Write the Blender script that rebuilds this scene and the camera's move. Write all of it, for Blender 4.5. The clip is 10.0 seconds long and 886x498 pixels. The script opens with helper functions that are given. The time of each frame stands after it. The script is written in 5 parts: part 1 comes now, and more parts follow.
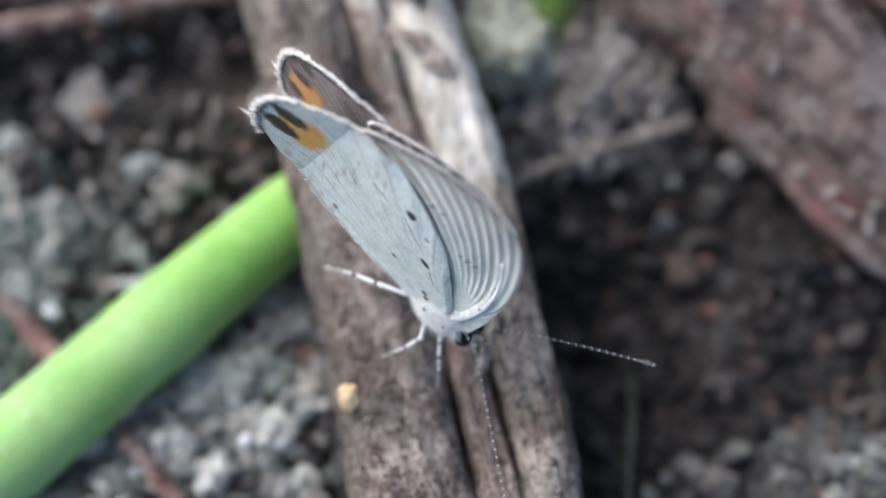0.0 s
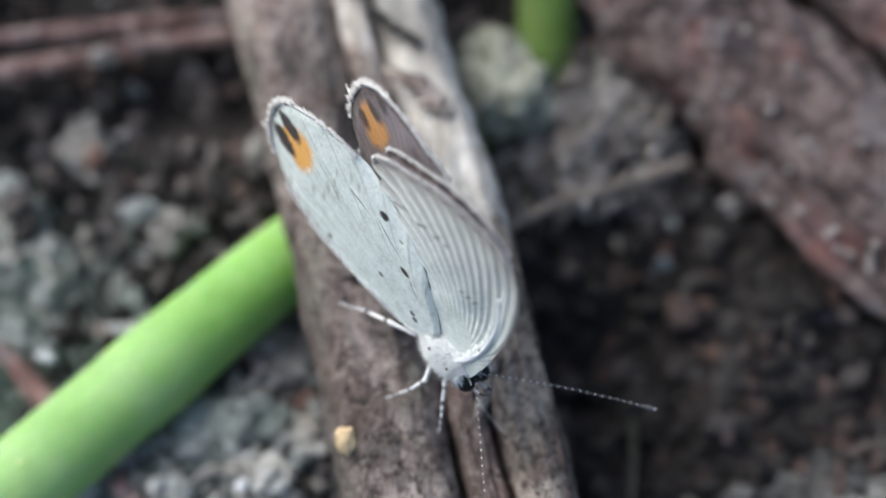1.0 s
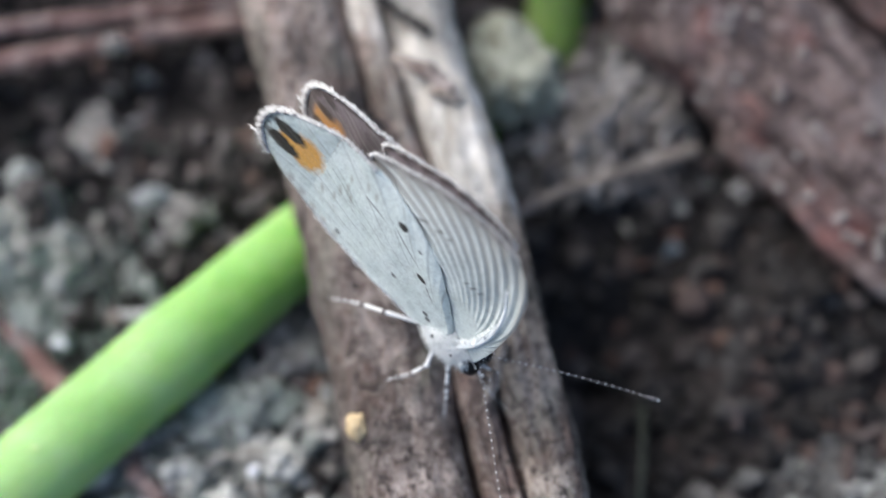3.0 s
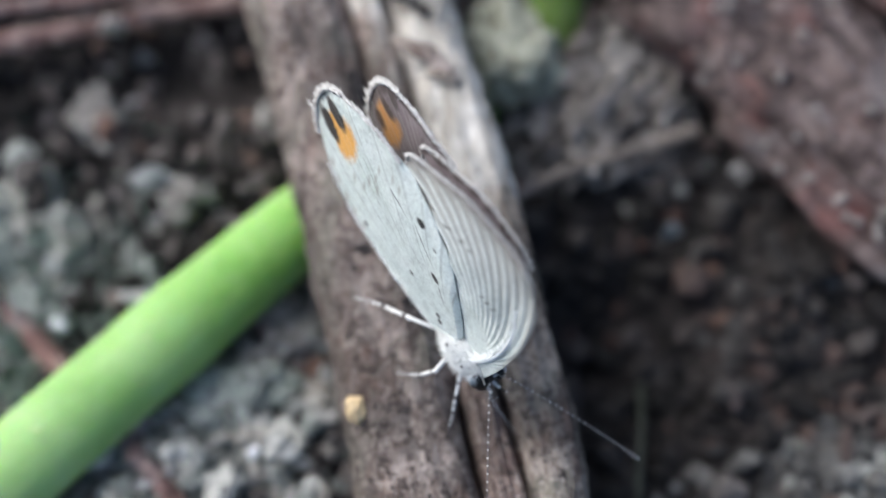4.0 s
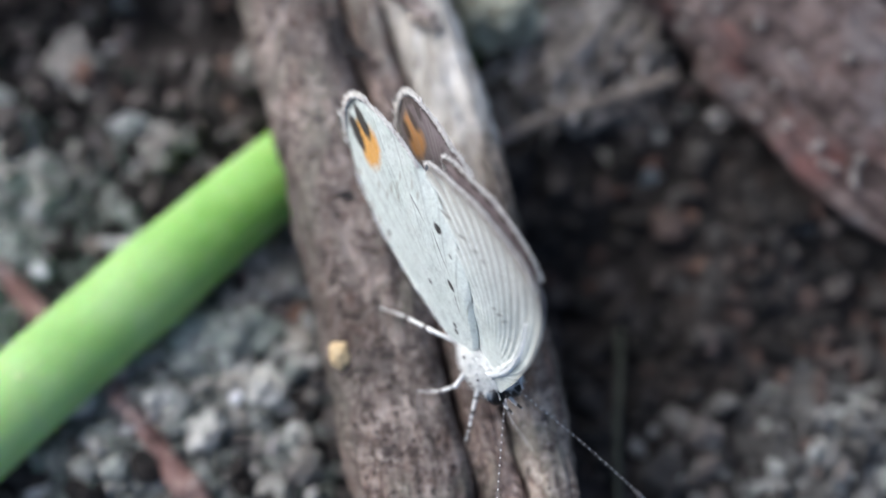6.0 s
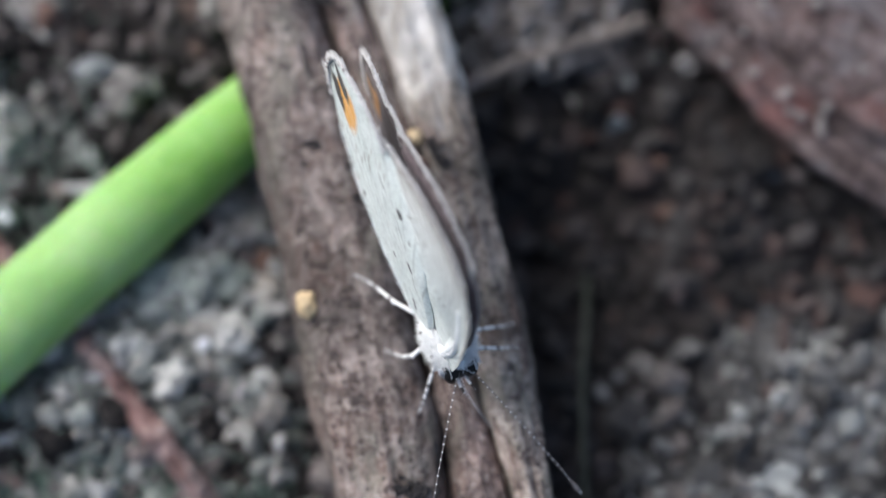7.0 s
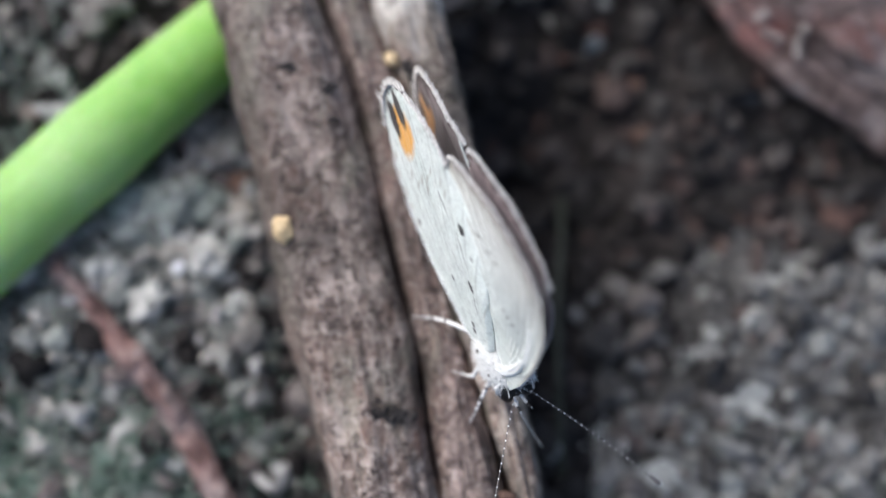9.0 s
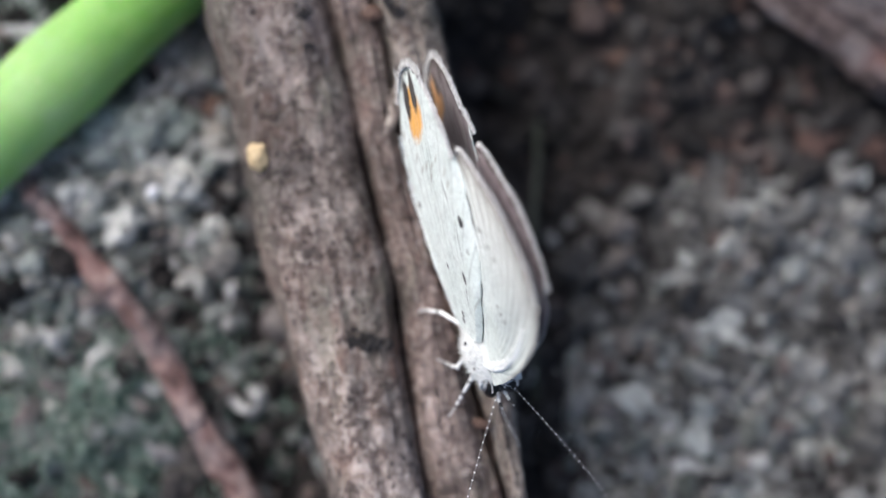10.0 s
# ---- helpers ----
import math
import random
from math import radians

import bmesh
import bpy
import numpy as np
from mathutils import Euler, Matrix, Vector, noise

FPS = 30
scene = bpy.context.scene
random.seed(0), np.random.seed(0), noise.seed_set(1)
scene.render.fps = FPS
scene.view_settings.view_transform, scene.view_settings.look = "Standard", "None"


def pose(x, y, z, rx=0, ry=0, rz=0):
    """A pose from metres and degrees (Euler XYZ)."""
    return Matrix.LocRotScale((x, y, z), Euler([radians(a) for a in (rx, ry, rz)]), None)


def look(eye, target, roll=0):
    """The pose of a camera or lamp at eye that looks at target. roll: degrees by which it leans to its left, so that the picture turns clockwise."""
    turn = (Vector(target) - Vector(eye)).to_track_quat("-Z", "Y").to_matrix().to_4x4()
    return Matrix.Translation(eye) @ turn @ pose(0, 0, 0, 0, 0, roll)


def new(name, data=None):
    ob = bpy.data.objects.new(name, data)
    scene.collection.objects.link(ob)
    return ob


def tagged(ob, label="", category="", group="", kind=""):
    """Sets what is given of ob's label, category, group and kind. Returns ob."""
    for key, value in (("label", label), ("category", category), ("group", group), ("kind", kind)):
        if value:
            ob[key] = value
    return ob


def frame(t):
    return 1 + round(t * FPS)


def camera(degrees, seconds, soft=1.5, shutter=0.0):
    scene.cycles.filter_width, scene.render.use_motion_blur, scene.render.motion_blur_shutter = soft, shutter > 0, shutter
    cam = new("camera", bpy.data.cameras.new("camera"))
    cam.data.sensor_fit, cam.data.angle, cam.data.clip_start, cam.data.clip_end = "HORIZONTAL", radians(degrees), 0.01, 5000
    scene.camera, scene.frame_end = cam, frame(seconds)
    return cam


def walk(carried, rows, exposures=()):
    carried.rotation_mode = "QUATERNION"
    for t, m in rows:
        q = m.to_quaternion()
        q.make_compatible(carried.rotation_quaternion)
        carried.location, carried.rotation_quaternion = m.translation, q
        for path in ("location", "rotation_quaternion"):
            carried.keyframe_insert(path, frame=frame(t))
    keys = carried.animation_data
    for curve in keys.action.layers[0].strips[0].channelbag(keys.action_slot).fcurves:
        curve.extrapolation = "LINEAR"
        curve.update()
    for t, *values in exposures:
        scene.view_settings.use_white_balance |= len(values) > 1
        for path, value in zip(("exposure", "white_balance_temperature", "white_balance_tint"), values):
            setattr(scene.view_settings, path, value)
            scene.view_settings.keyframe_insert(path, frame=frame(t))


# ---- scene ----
# All lengths below are written in millimetres and turned into metres by MM.
MM = 0.001
SKY, SUN, EXPOSURE = 0.15, 2.15, 0.26
FOCUS, FSTOP = 52.5, 19.0

# ---- camera and its walk ----
cam = camera(36.0, 10.0)
cam.data.dof.use_dof = True
cam.data.dof.focus_distance = FOCUS * MM
cam.data.dof.aperture_fstop = FSTOP
# seconds, eye x y z in mm, pitch, yaw, roll
ROWS = [
    (0.0, 0.00, -0.00, 64.70, -72.00, -0.00, 0.00),
    (0.5, -0.01, -0.00, 64.65, -71.89, -0.17, 0.01),
    (1.0, 0.07, -0.54, 64.05, -69.59, -0.31, 0.07),
    (1.5, 0.33, -0.67, 64.29, -68.54, -0.24, 0.34),
    (2.0, 0.29, -0.31, 64.47, -69.70, -0.14, 0.56),
    (2.5, 0.37, -0.36, 64.50, -69.92, -0.28, 0.65),
    (2.7, 0.34, -0.38, 64.48, -70.19, -0.24, 0.76),
    (3.8, 0.38, 0.12, 64.63, -71.25, -0.26, 0.65),
    (4.0, 0.35, 0.08, 64.61, -71.61, -0.25, 0.71),
    (4.5, -0.23, -0.48, 64.80, -71.88, -0.21, 0.48),
    (5.0, -0.54, -0.18, 64.72, -71.81, -0.64, -0.16),
    (5.5, -0.56, -0.09, 64.88, -72.35, -0.67, -0.46),
    (5.7, -0.49, -0.17, 64.87, -72.97, -0.68, -0.48),
    (6.8, -0.21, 1.08, 65.22, -76.38, -0.89, -1.64),
    (7.0, -0.23, 1.16, 65.23, -77.15, -0.94, -1.89),
    (7.5, -0.48, 1.48, 65.27, -79.03, -1.08, -2.03),
    (8.0, -0.61, 1.82, 65.24, -80.87, -1.07, -2.41),
    (8.5, -0.69, 1.33, 65.06, -80.55, -1.25, -2.79),
    (9.0, -0.57, 1.75, 65.24, -80.89, -1.18, -3.20),
    (9.5, -1.12, 2.52, 65.05, -82.83, -1.19, -4.55),
    (10.0, -0.64, 3.00, 65.31, -85.14, -1.09, -4.32),
]
walk(cam, [(t, pose(x * MM, y * MM, z * MM, 90 + pitch, roll, yaw)) for t, x, y, z, pitch, yaw, roll in ROWS],
     [(t, EXPOSURE + e, float(np.interp(t, (2.7, 3.8, 8.0, 9.5), (6040, 5995, 5995, 6100))), float(np.interp(t, (0.6, 1.0, 2.0, 2.6, 3.8, 5.7, 8.0), (8, 6, 6, 8, 7, 8, 10)))) for t, e in ((0, 0.24), (0.6, 0.22), (1.0, 0.0), (2.0, -0.01), (2.6, 0.21), (4.0, 0.03), (5.7, 0.03), (7.0, 0.0), (8.0, 0.05), (8.5, 0.24), (9.0, 0.04), (10.0, 0.05))])
scene.view_settings.exposure = EXPOSURE

# ---- light: soft daylight under trees ----
world = bpy.data.worlds.new("daylight")
scene.world = world
world.use_nodes = True
sky = world.node_tree.nodes.new("ShaderNodeTexSky")
sky.sky_type, sky.sun_disc = "NISHITA", False
sky.sun_elevation, sky.sun_rotation = radians(46), radians(-53)
sky.dust_density, sky.ozone_density = 4.0, 0.4
world.node_tree.links.new(sky.outputs["Color"], world.node_tree.nodes["Background"].inputs["Color"])
world.node_tree.nodes["Background"].inputs["Strength"].default_value = SKY
sun = new("sun", bpy.data.lights.new("sun", "SUN"))
sun.data.energy, sun.data.angle, sun.data.color = SUN, radians(50), (1.0, 0.965, 0.945)
sun.matrix_world = look((-0.55, 0.42, 0.72), (0, 0, 0))


# ---- materials ----
class Mat:
    """A small builder of node materials."""

    def __init__(self, name, rough=0.8, spec=0.3):
        self.mat = bpy.data.materials.new(name)
        self.mat.use_nodes = True
        self.nt = self.mat.node_tree
        self.bsdf = self.nt.nodes["Principled BSDF"]
        self.bsdf.inputs["Roughness"].default_value = rough
        self.bsdf.inputs["Specular IOR Level"].default_value = spec
        self.coord = self.nt.nodes.new("ShaderNodeTexCoord").outputs["Object"]

    def put(self, value, socket):
        if isinstance(value, bpy.types.NodeSocket):
            self.nt.links.new(value, socket)
        else:
            socket.default_value = value

    def scaled(self, sx, sy, sz, vec=None):
        n = self.nt.nodes.new("ShaderNodeMapping")
        n.inputs["Scale"].default_value = (sx, sy, sz)
        self.put(vec or self.coord, n.inputs["Vector"])
        return n.outputs[0]

    def noise(self, scale, detail=4.0, rough=0.6, vec=None, distort=0.0):
        """Noise with a feature about 1/scale mm across."""
        n = self.nt.nodes.new("ShaderNodeTexNoise")
        n.inputs["Scale"].default_value = scale * 1000
        n.inputs["Detail"].default_value = detail
        n.inputs["Roughness"].default_value = rough
        n.inputs["Distortion"].default_value = distort
        self.put(vec or self.coord, n.inputs["Vector"])
        return n.outputs["Fac"]

    def cells(self, scale, vec=None):
        n = self.nt.nodes.new("ShaderNodeTexVoronoi")
        n.inputs["Scale"].default_value = scale * 1000
        self.put(vec or self.coord, n.inputs["Vector"])
        return n.outputs["Distance"]

    def ramp(self, fac, *stops):
        n = self.nt.nodes.new("ShaderNodeValToRGB")
        while len(n.color_ramp.elements) < len(stops):
            n.color_ramp.elements.new(0.5)
        for e, (p, c) in zip(n.color_ramp.elements, stops):
            e.position = p
            e.color = (c, c, c, 1) if isinstance(c, (int, float)) else (*c, 1)
        self.put(fac, n.inputs["Fac"])
        return n.outputs["Color"]

    def mix(self, fac, a, b, blend="MIX"):
        n = self.nt.nodes.new("ShaderNodeMix")
        n.data_type, n.blend_type = "RGBA", blend
        self.put(fac, n.inputs[0])
        for v, s in ((a, n.inputs[6]), (b, n.inputs[7])):
            self.put(v if isinstance(v, bpy.types.NodeSocket) else (*v, 1), s)
        return n.outputs[2]

    def math(self, op, a, b=0.0, c=0.0):
        n = self.nt.nodes.new("ShaderNodeMath")
        n.operation = op
        for v, s in zip((a, b, c), n.inputs):
            self.put(v, s)
        return n.outputs[0]

    def uv(self, name):
        n = self.nt.nodes.new("ShaderNodeUVMap")
        n.uv_map = name
        s = self.nt.nodes.new("ShaderNodeSeparateXYZ")
        self.nt.links.new(n.outputs[0], s.inputs[0])
        return s.outputs[0], s.outputs[1]

    def island(self):
        return self.nt.nodes.new("ShaderNodeNewGeometry").outputs["Random Per Island"]

    def own(self):
        return self.nt.nodes.new("ShaderNodeObjectInfo").outputs["Random"]

    def colour(self, value):
        self.put(value if isinstance(value, bpy.types.NodeSocket) else (*value, 1), self.bsdf.inputs["Base Color"])
        return self

    def rough(self, value):
        self.put(value, self.bsdf.inputs["Roughness"])
        return self

    def bump(self, height, depth=0.1, strength=0.6):
        """depth in mm"""
        n = self.nt.nodes.new("ShaderNodeBump")
        n.inputs["Strength"].default_value = strength
        n.inputs["Distance"].default_value = depth * MM
        self.put(height, n.inputs["Height"])
        self.nt.links.new(n.outputs[0], self.bsdf.inputs["Normal"])
        return self


def soil_material():
    m = Mat("soil", 0.9, 0.2)
    a = m.noise(0.25, 6, 0.7)
    b = m.noise(1.6, 5, 0.7)
    base = m.ramp(a, (0.3, (0.012, 0.011, 0.011)), (0.5, (0.028, 0.025, 0.024)), (0.62, (0.045, 0.039, 0.037)), (0.75, (0.09, 0.08, 0.076)))
    fine = m.ramp(b, (0.35, (0.35, 0.33, 0.32)), (0.6, (1, 1, 1)), (0.72, (1.5, 1.4, 1.35)))
    m.colour(m.mix(1.0, base, fine, "MULTIPLY")).bump(b, 0.5, 0.8)
    return m.mat


def crumb_material(name, stops):
    m = Mat(name, 0.85, 0.25)
    base = m.ramp(m.island(), *stops)
    n = m.noise(2.2, 4, 0.7)
    m.colour(m.mix(1.0, base, m.ramp(n, (0.3, 0.45), (0.65, 1.15)), "MULTIPLY")).bump(n, 0.2, 0.7)
    return m.mat


def stone_material(name, tones, lichen, pits=0.5):
    m = Mat(name, 0.85, 0.35)
    base = m.ramp(m.own(), *tones)
    big = m.noise(0.45, 5, 0.75, None, 0.5)
    mid = m.noise(1.5, 5, 0.75, None, 0.3)
    fine = m.noise(2.8, 5, 0.7)
    lich = m.mix(m.ramp(big, (0.4, 0.0), (0.64, 1.0)), base, lichen)
    lich = m.mix(m.ramp(mid, (0.5, 0.0), (0.74, 0.95)), lich, (0.56, 0.585, 0.53))
    lich = m.mix(m.ramp(mid, (0.33, 1.0), (0.5, 0.0)), lich, (0.04, 0.035, 0.033))
    dark = m.ramp(m.noise(0.6, 4, 0.65), (pits - 0.06, 0.0), (pits + 0.14, 0.9))
    lich = m.mix(dark, lich, (0.045, 0.035, 0.032))
    m.colour(m.mix(1.0, lich, m.ramp(fine, (0.3, 0.45), (0.65, 1.25)), "MULTIPLY")).bump(fine, 0.3, 0.8)
    return m.mat


def stalk_material(name, dark, mid, pale, grey, peel=0.0, start=18.0):
    """Weathered plant stalk: long fibres along y, dark specks, greyed patches. peel: how much pale wood shows."""
    m = Mat(name, 0.78, 0.3)
    fibre = m.noise(3.0, 4, 0.7, m.scaled(1.0, 0.3, 1.0))
    patch = m.noise(0.32, 5, 0.6, m.scaled(1.0, 0.5, 1.0))
    band = m.noise(0.2, 3, 0.6, m.scaled(1.0, 0.8, 1.0))
    base = m.ramp(fibre, (0.3, dark), (0.5, mid), (0.7, pale))
    base = m.mix(m.ramp(patch, (0.45, 0.0), (0.7, 0.75)), base, grey)
    blot = m.noise(0.9, 4, 0.65, m.scaled(1.0, 0.6, 1.0))
    base = m.mix(m.ramp(blot, (0.57, 0.0), (0.7, 0.65)), base, (0.07, 0.05, 0.045))
    mottle = m.noise(1.5, 5, 0.78, m.scaled(1.0, 0.75, 1.0), 0.4)
    base = m.mix(m.ramp(mottle, (0.5, 0.0), (0.6, 0.95)), base, pale)
    base = m.mix(m.ramp(mottle, (0.37, 0.85), (0.47, 0.0)), base, (0.06, 0.043, 0.038))
    pink = m.ramp(m.noise(0.7, 4, 0.6), (0.55, 0.0), (0.7, 0.5))
    base = m.mix(m.math("MULTIPLY", pink, 0.6), base, (0.3, 0.225, 0.2))
    speck = m.noise(3.6, 3, 0.6, m.scaled(1.0, 0.8, 1.0))
    gate = m.noise(0.8, 2)
    dots = m.math("MULTIPLY", m.ramp(speck, (0.57, 0.0), (0.62, 1.0)), m.ramp(gate, (0.4, 0.25), (0.55, 1.0)))
    base = m.mix(m.math("MULTIPLY", dots, 0.85), base, (0.022, 0.018, 0.018))
    red = m.ramp(m.noise(0.45, 4, 0.6, m.scaled(1.0, 0.5, 1.0), 0.3), (0.52, 0.0), (0.66, 0.55))
    base = m.mix(red, base, (0.2, 0.115, 0.09))
    moist = m.ramp(m.noise(0.5, 5, 0.65, m.scaled(1.0, 0.6, 1.0), 0.5), (0.5, 0.0), (0.64, 0.6))
    base = m.mix(moist, base, (0.175, 0.17, 0.135))
    grain = m.noise(1.2, 6, 0.8, m.scaled(1.0, 0.8, 1.0), 0.6)
    base = m.mix(m.ramp(grain, (0.4, 0.92), (0.49, 0.0)), base, (0.05, 0.037, 0.033))
    base = m.mix(m.ramp(m.noise(2.8, 4, 0.8), (0.55, 0.0), (0.64, 0.75)), base, (0.46, 0.4, 0.36))
    pits = m.math("MULTIPLY", m.ramp(m.cells(2.4, m.scaled(1.0, 0.7, 1.0)), (0.16, 1.0), (0.26, 0.0)), m.ramp(m.noise(0.7, 3), (0.42, 0.1), (0.6, 0.95)))
    if peel:
        sep = m.nt.nodes.new("ShaderNodeSeparateXYZ")
        m.nt.links.new(m.coord, sep.inputs[0])
        far = m.math("MULTIPLY_ADD", sep.outputs[1], 1000 / 6.0, -start / 6.0)
        edge = m.math("ADD", far, m.math("MULTIPLY_ADD", patch, 5.0, -2.5))
        white = m.ramp(m.noise(1.6, 4, 0.7, m.scaled(1.0, 0.15, 1.0)), (0.3, (0.3, 0.275, 0.235)), (0.5, (0.52, 0.49, 0.44)), (0.66, (0.74, 0.72, 0.68)))
        crack = m.noise(2.6, 4, 0.75, m.scaled(1.0, 0.1, 1.0), 0.4)
        white = m.mix(m.ramp(crack, (0.3, 0.8), (0.42, 0.0)), white, (0.14, 0.115, 0.09))
        stain = m.noise(0.55, 4, 0.65)
        white = m.mix(m.ramp(stain, (0.5, 0.0), (0.66, 0.7)), white, (0.24, 0.205, 0.17))
        base = m.mix(m.math("MULTIPLY", m.ramp(edge, (0.0, 0.0), (0.6, 1.0)), peel), base, white)
    base = m.mix(1.0, base, m.ramp(band, (0.36, 0.45), (0.6, 1.25)), "MULTIPLY")
    # a weathered brown stretch between two paler ones along the stalk
    run = m.nt.nodes.new("ShaderNodeSeparateXYZ")
    m.nt.links.new(m.coord, run.inputs[0])
    place = m.math("ADD", m.math("MULTIPLY_ADD", run.outputs[1], 33.0, 0.1), m.math("MULTIPLY_ADD", patch, 0.5, -0.25))
    base = m.mix(1.0, base, m.ramp(place, (0.22, 1.3), (0.3, 0.82), (0.48, 0.7), (0.63, 0.68), (0.9, 0.95)), "MULTIPLY")
    base = m.mix(pits, base, (0.02, 0.016, 0.015))
    m.colour(base)
    rel = m.math("ADD", m.math("MULTIPLY", fibre, 0.6), m.math("MULTIPLY", blot, 0.5))
    m.bump(rel, 0.36, 0.85)
    return m.mat


def stem_material():
    m = Mat("green_stem_skin", 0.5, 0.14)
    a = m.noise(0.18, 4, 0.55)
    b = m.noise(3.5, 4, 0.6)
    base = m.ramp(a, (0.35, (0.145, 0.34, 0.035)), (0.5, (0.195, 0.41, 0.06)), (0.65, (0.27, 0.47, 0.125)))
    bloom = m.ramp(m.noise(0.5, 5, 0.7, m.scaled(1, 1, 1)), (0.42, 0.0), (0.7, 0.16))
    base = m.mix(bloom, base, (0.55, 0.7, 0.45))
    run = m.nt.nodes.new("ShaderNodeSeparateXYZ")
    m.nt.links.new(m.coord, run.inputs[0])
    # paler towards the left: waxy bloom together with sheen painted as colour
    wax_sheen = m.ramp(m.math("ADD", m.math("MULTIPLY", run.outputs[0], -1000 / 20.0), m.math("MULTIPLY_ADD", a, 0.7, -0.35)), (0.25, 0.04), (0.9, 0.38))
    base = m.mix(wax_sheen, base, (0.47, 0.61, 0.37))
    # duller and browner beyond the stalk, the shade there put into the colour
    far_shade = m.ramp(m.math("MULTIPLY", run.outputs[0], 1000 / 10.0), (0.05, 0.0), (0.35, 0.65))
    base = m.mix(far_shade, base, (0.15, 0.17, 0.06))
    turn = m.nt.nodes.new("ShaderNodeMapping")
    turn.vector_type = "TEXTURE"
    turn.inputs["Rotation"].default_value = (0, 0, radians(43))
    turn.inputs["Scale"].default_value = (14.0, 1.0, 1.0)
    m.nt.links.new(m.coord, turn.inputs["Vector"])
    streak = m.noise(2.4, 4, 0.65, turn.outputs[0])
    base = m.mix(1.0, base, m.ramp(streak, (0.3, 0.95), (0.7, 1.05)), "MULTIPLY")
    spot = m.ramp(m.cells(0.8), (0.04, 1.0), (0.09, 0.0))
    base = m.mix(m.math("MULTIPLY", spot, 0.25), base, (0.45, 0.55, 0.25))
    m.colour(base).bump(b, 0.05, 0.4)
    m.rough(m.ramp(b, (0.3, 0.5), (0.7, 0.68)))
    m.bsdf.inputs["Sheen Weight"].default_value = 0.06
    m.bsdf.inputs["Subsurface Weight"].default_value = 0.85
    m.bsdf.inputs["Subsurface Radius"].default_value = (0.6, 1.0, 0.25)
    m.bsdf.inputs["Subsurface Scale"].default_value = 2.2 * MM
    m.bsdf.inputs["Sheen Roughness"].default_value = 0.45
    return m.mat


def bark_material(name, a, b, c, red):
    m = Mat(name, 0.85, 0.25)
    big = m.noise(0.22, 5, 0.65)
    mid = m.noise(0.9, 5, 0.7)
    base = m.ramp(mid, (0.37, a), (0.5, b), (0.63, c))
    base = m.mix(m.ramp(m.noise(0.5, 5, 0.75), (0.36, 0.85), (0.47, 0.0)), base, tuple(v * 0.6 for v in a))
    base = m.mix(m.ramp(big, (0.5, 0.0), (0.66, 0.8)), base, red)
    base = m.mix(m.ramp(m.noise(0.35, 4, 0.6), (0.52, 0.0), (0.68, 0.7)), base, (0.2, 0.18, 0.18))
    m.colour(base).bump(mid, 0.5, 0.8)
    return m.mat


def plain_material(name, col, rough=0.7, vary=0.25, size=2.0, spec=0.3):
    m = Mat(name, rough, spec)
    n = m.noise(size, 4, 0.65)
    m.colour(m.mix(1.0, m.ramp(n, (0.3, 1 - vary), (0.7, 1 + vary)), (*col,), "MULTIPLY")).bump(n, 0.08, 0.5)
    return m.mat


def spot_mask(m, x, z, cx, cz, rx, rz, soft=0.35, tilt=0.0, wobble=None):
    """1 inside an ellipse (mm) of the wing's plan, 0 outside."""
    ct, st = math.cos(tilt), math.sin(tilt)
    dx, dz = m.math("SUBTRACT", x, cx), m.math("SUBTRACT", z, cz)
    u = m.math("ADD", m.math("MULTIPLY", dx, ct), m.math("MULTIPLY", dz, st))
    w = m.math("ADD", m.math("MULTIPLY", dx, -st), m.math("MULTIPLY", dz, ct))
    u, w = m.math("DIVIDE", u, rx), m.math("DIVIDE", w, rz)
    d = m.math("SQRT", m.math("ADD", m.math("MULTIPLY", u, u), m.math("MULTIPLY", w, w)))
    if wobble is not None:
        d = m.math("ADD", d, m.math("MULTIPLY_ADD", wobble, 0.7, -0.35))
    return m.ramp(d, (1 - soft, 1.0), (1.0, 0.0))


def x_from(m, x, start):
    """0 at start, growing forwards, in mm."""
    return m.math("SUBTRACT", x, start)


def wing_plan(m):
    u, v = m.uv("plan")
    return m.math("MULTIPLY", u, 20.0), m.math("MULTIPLY", v, 20.0)


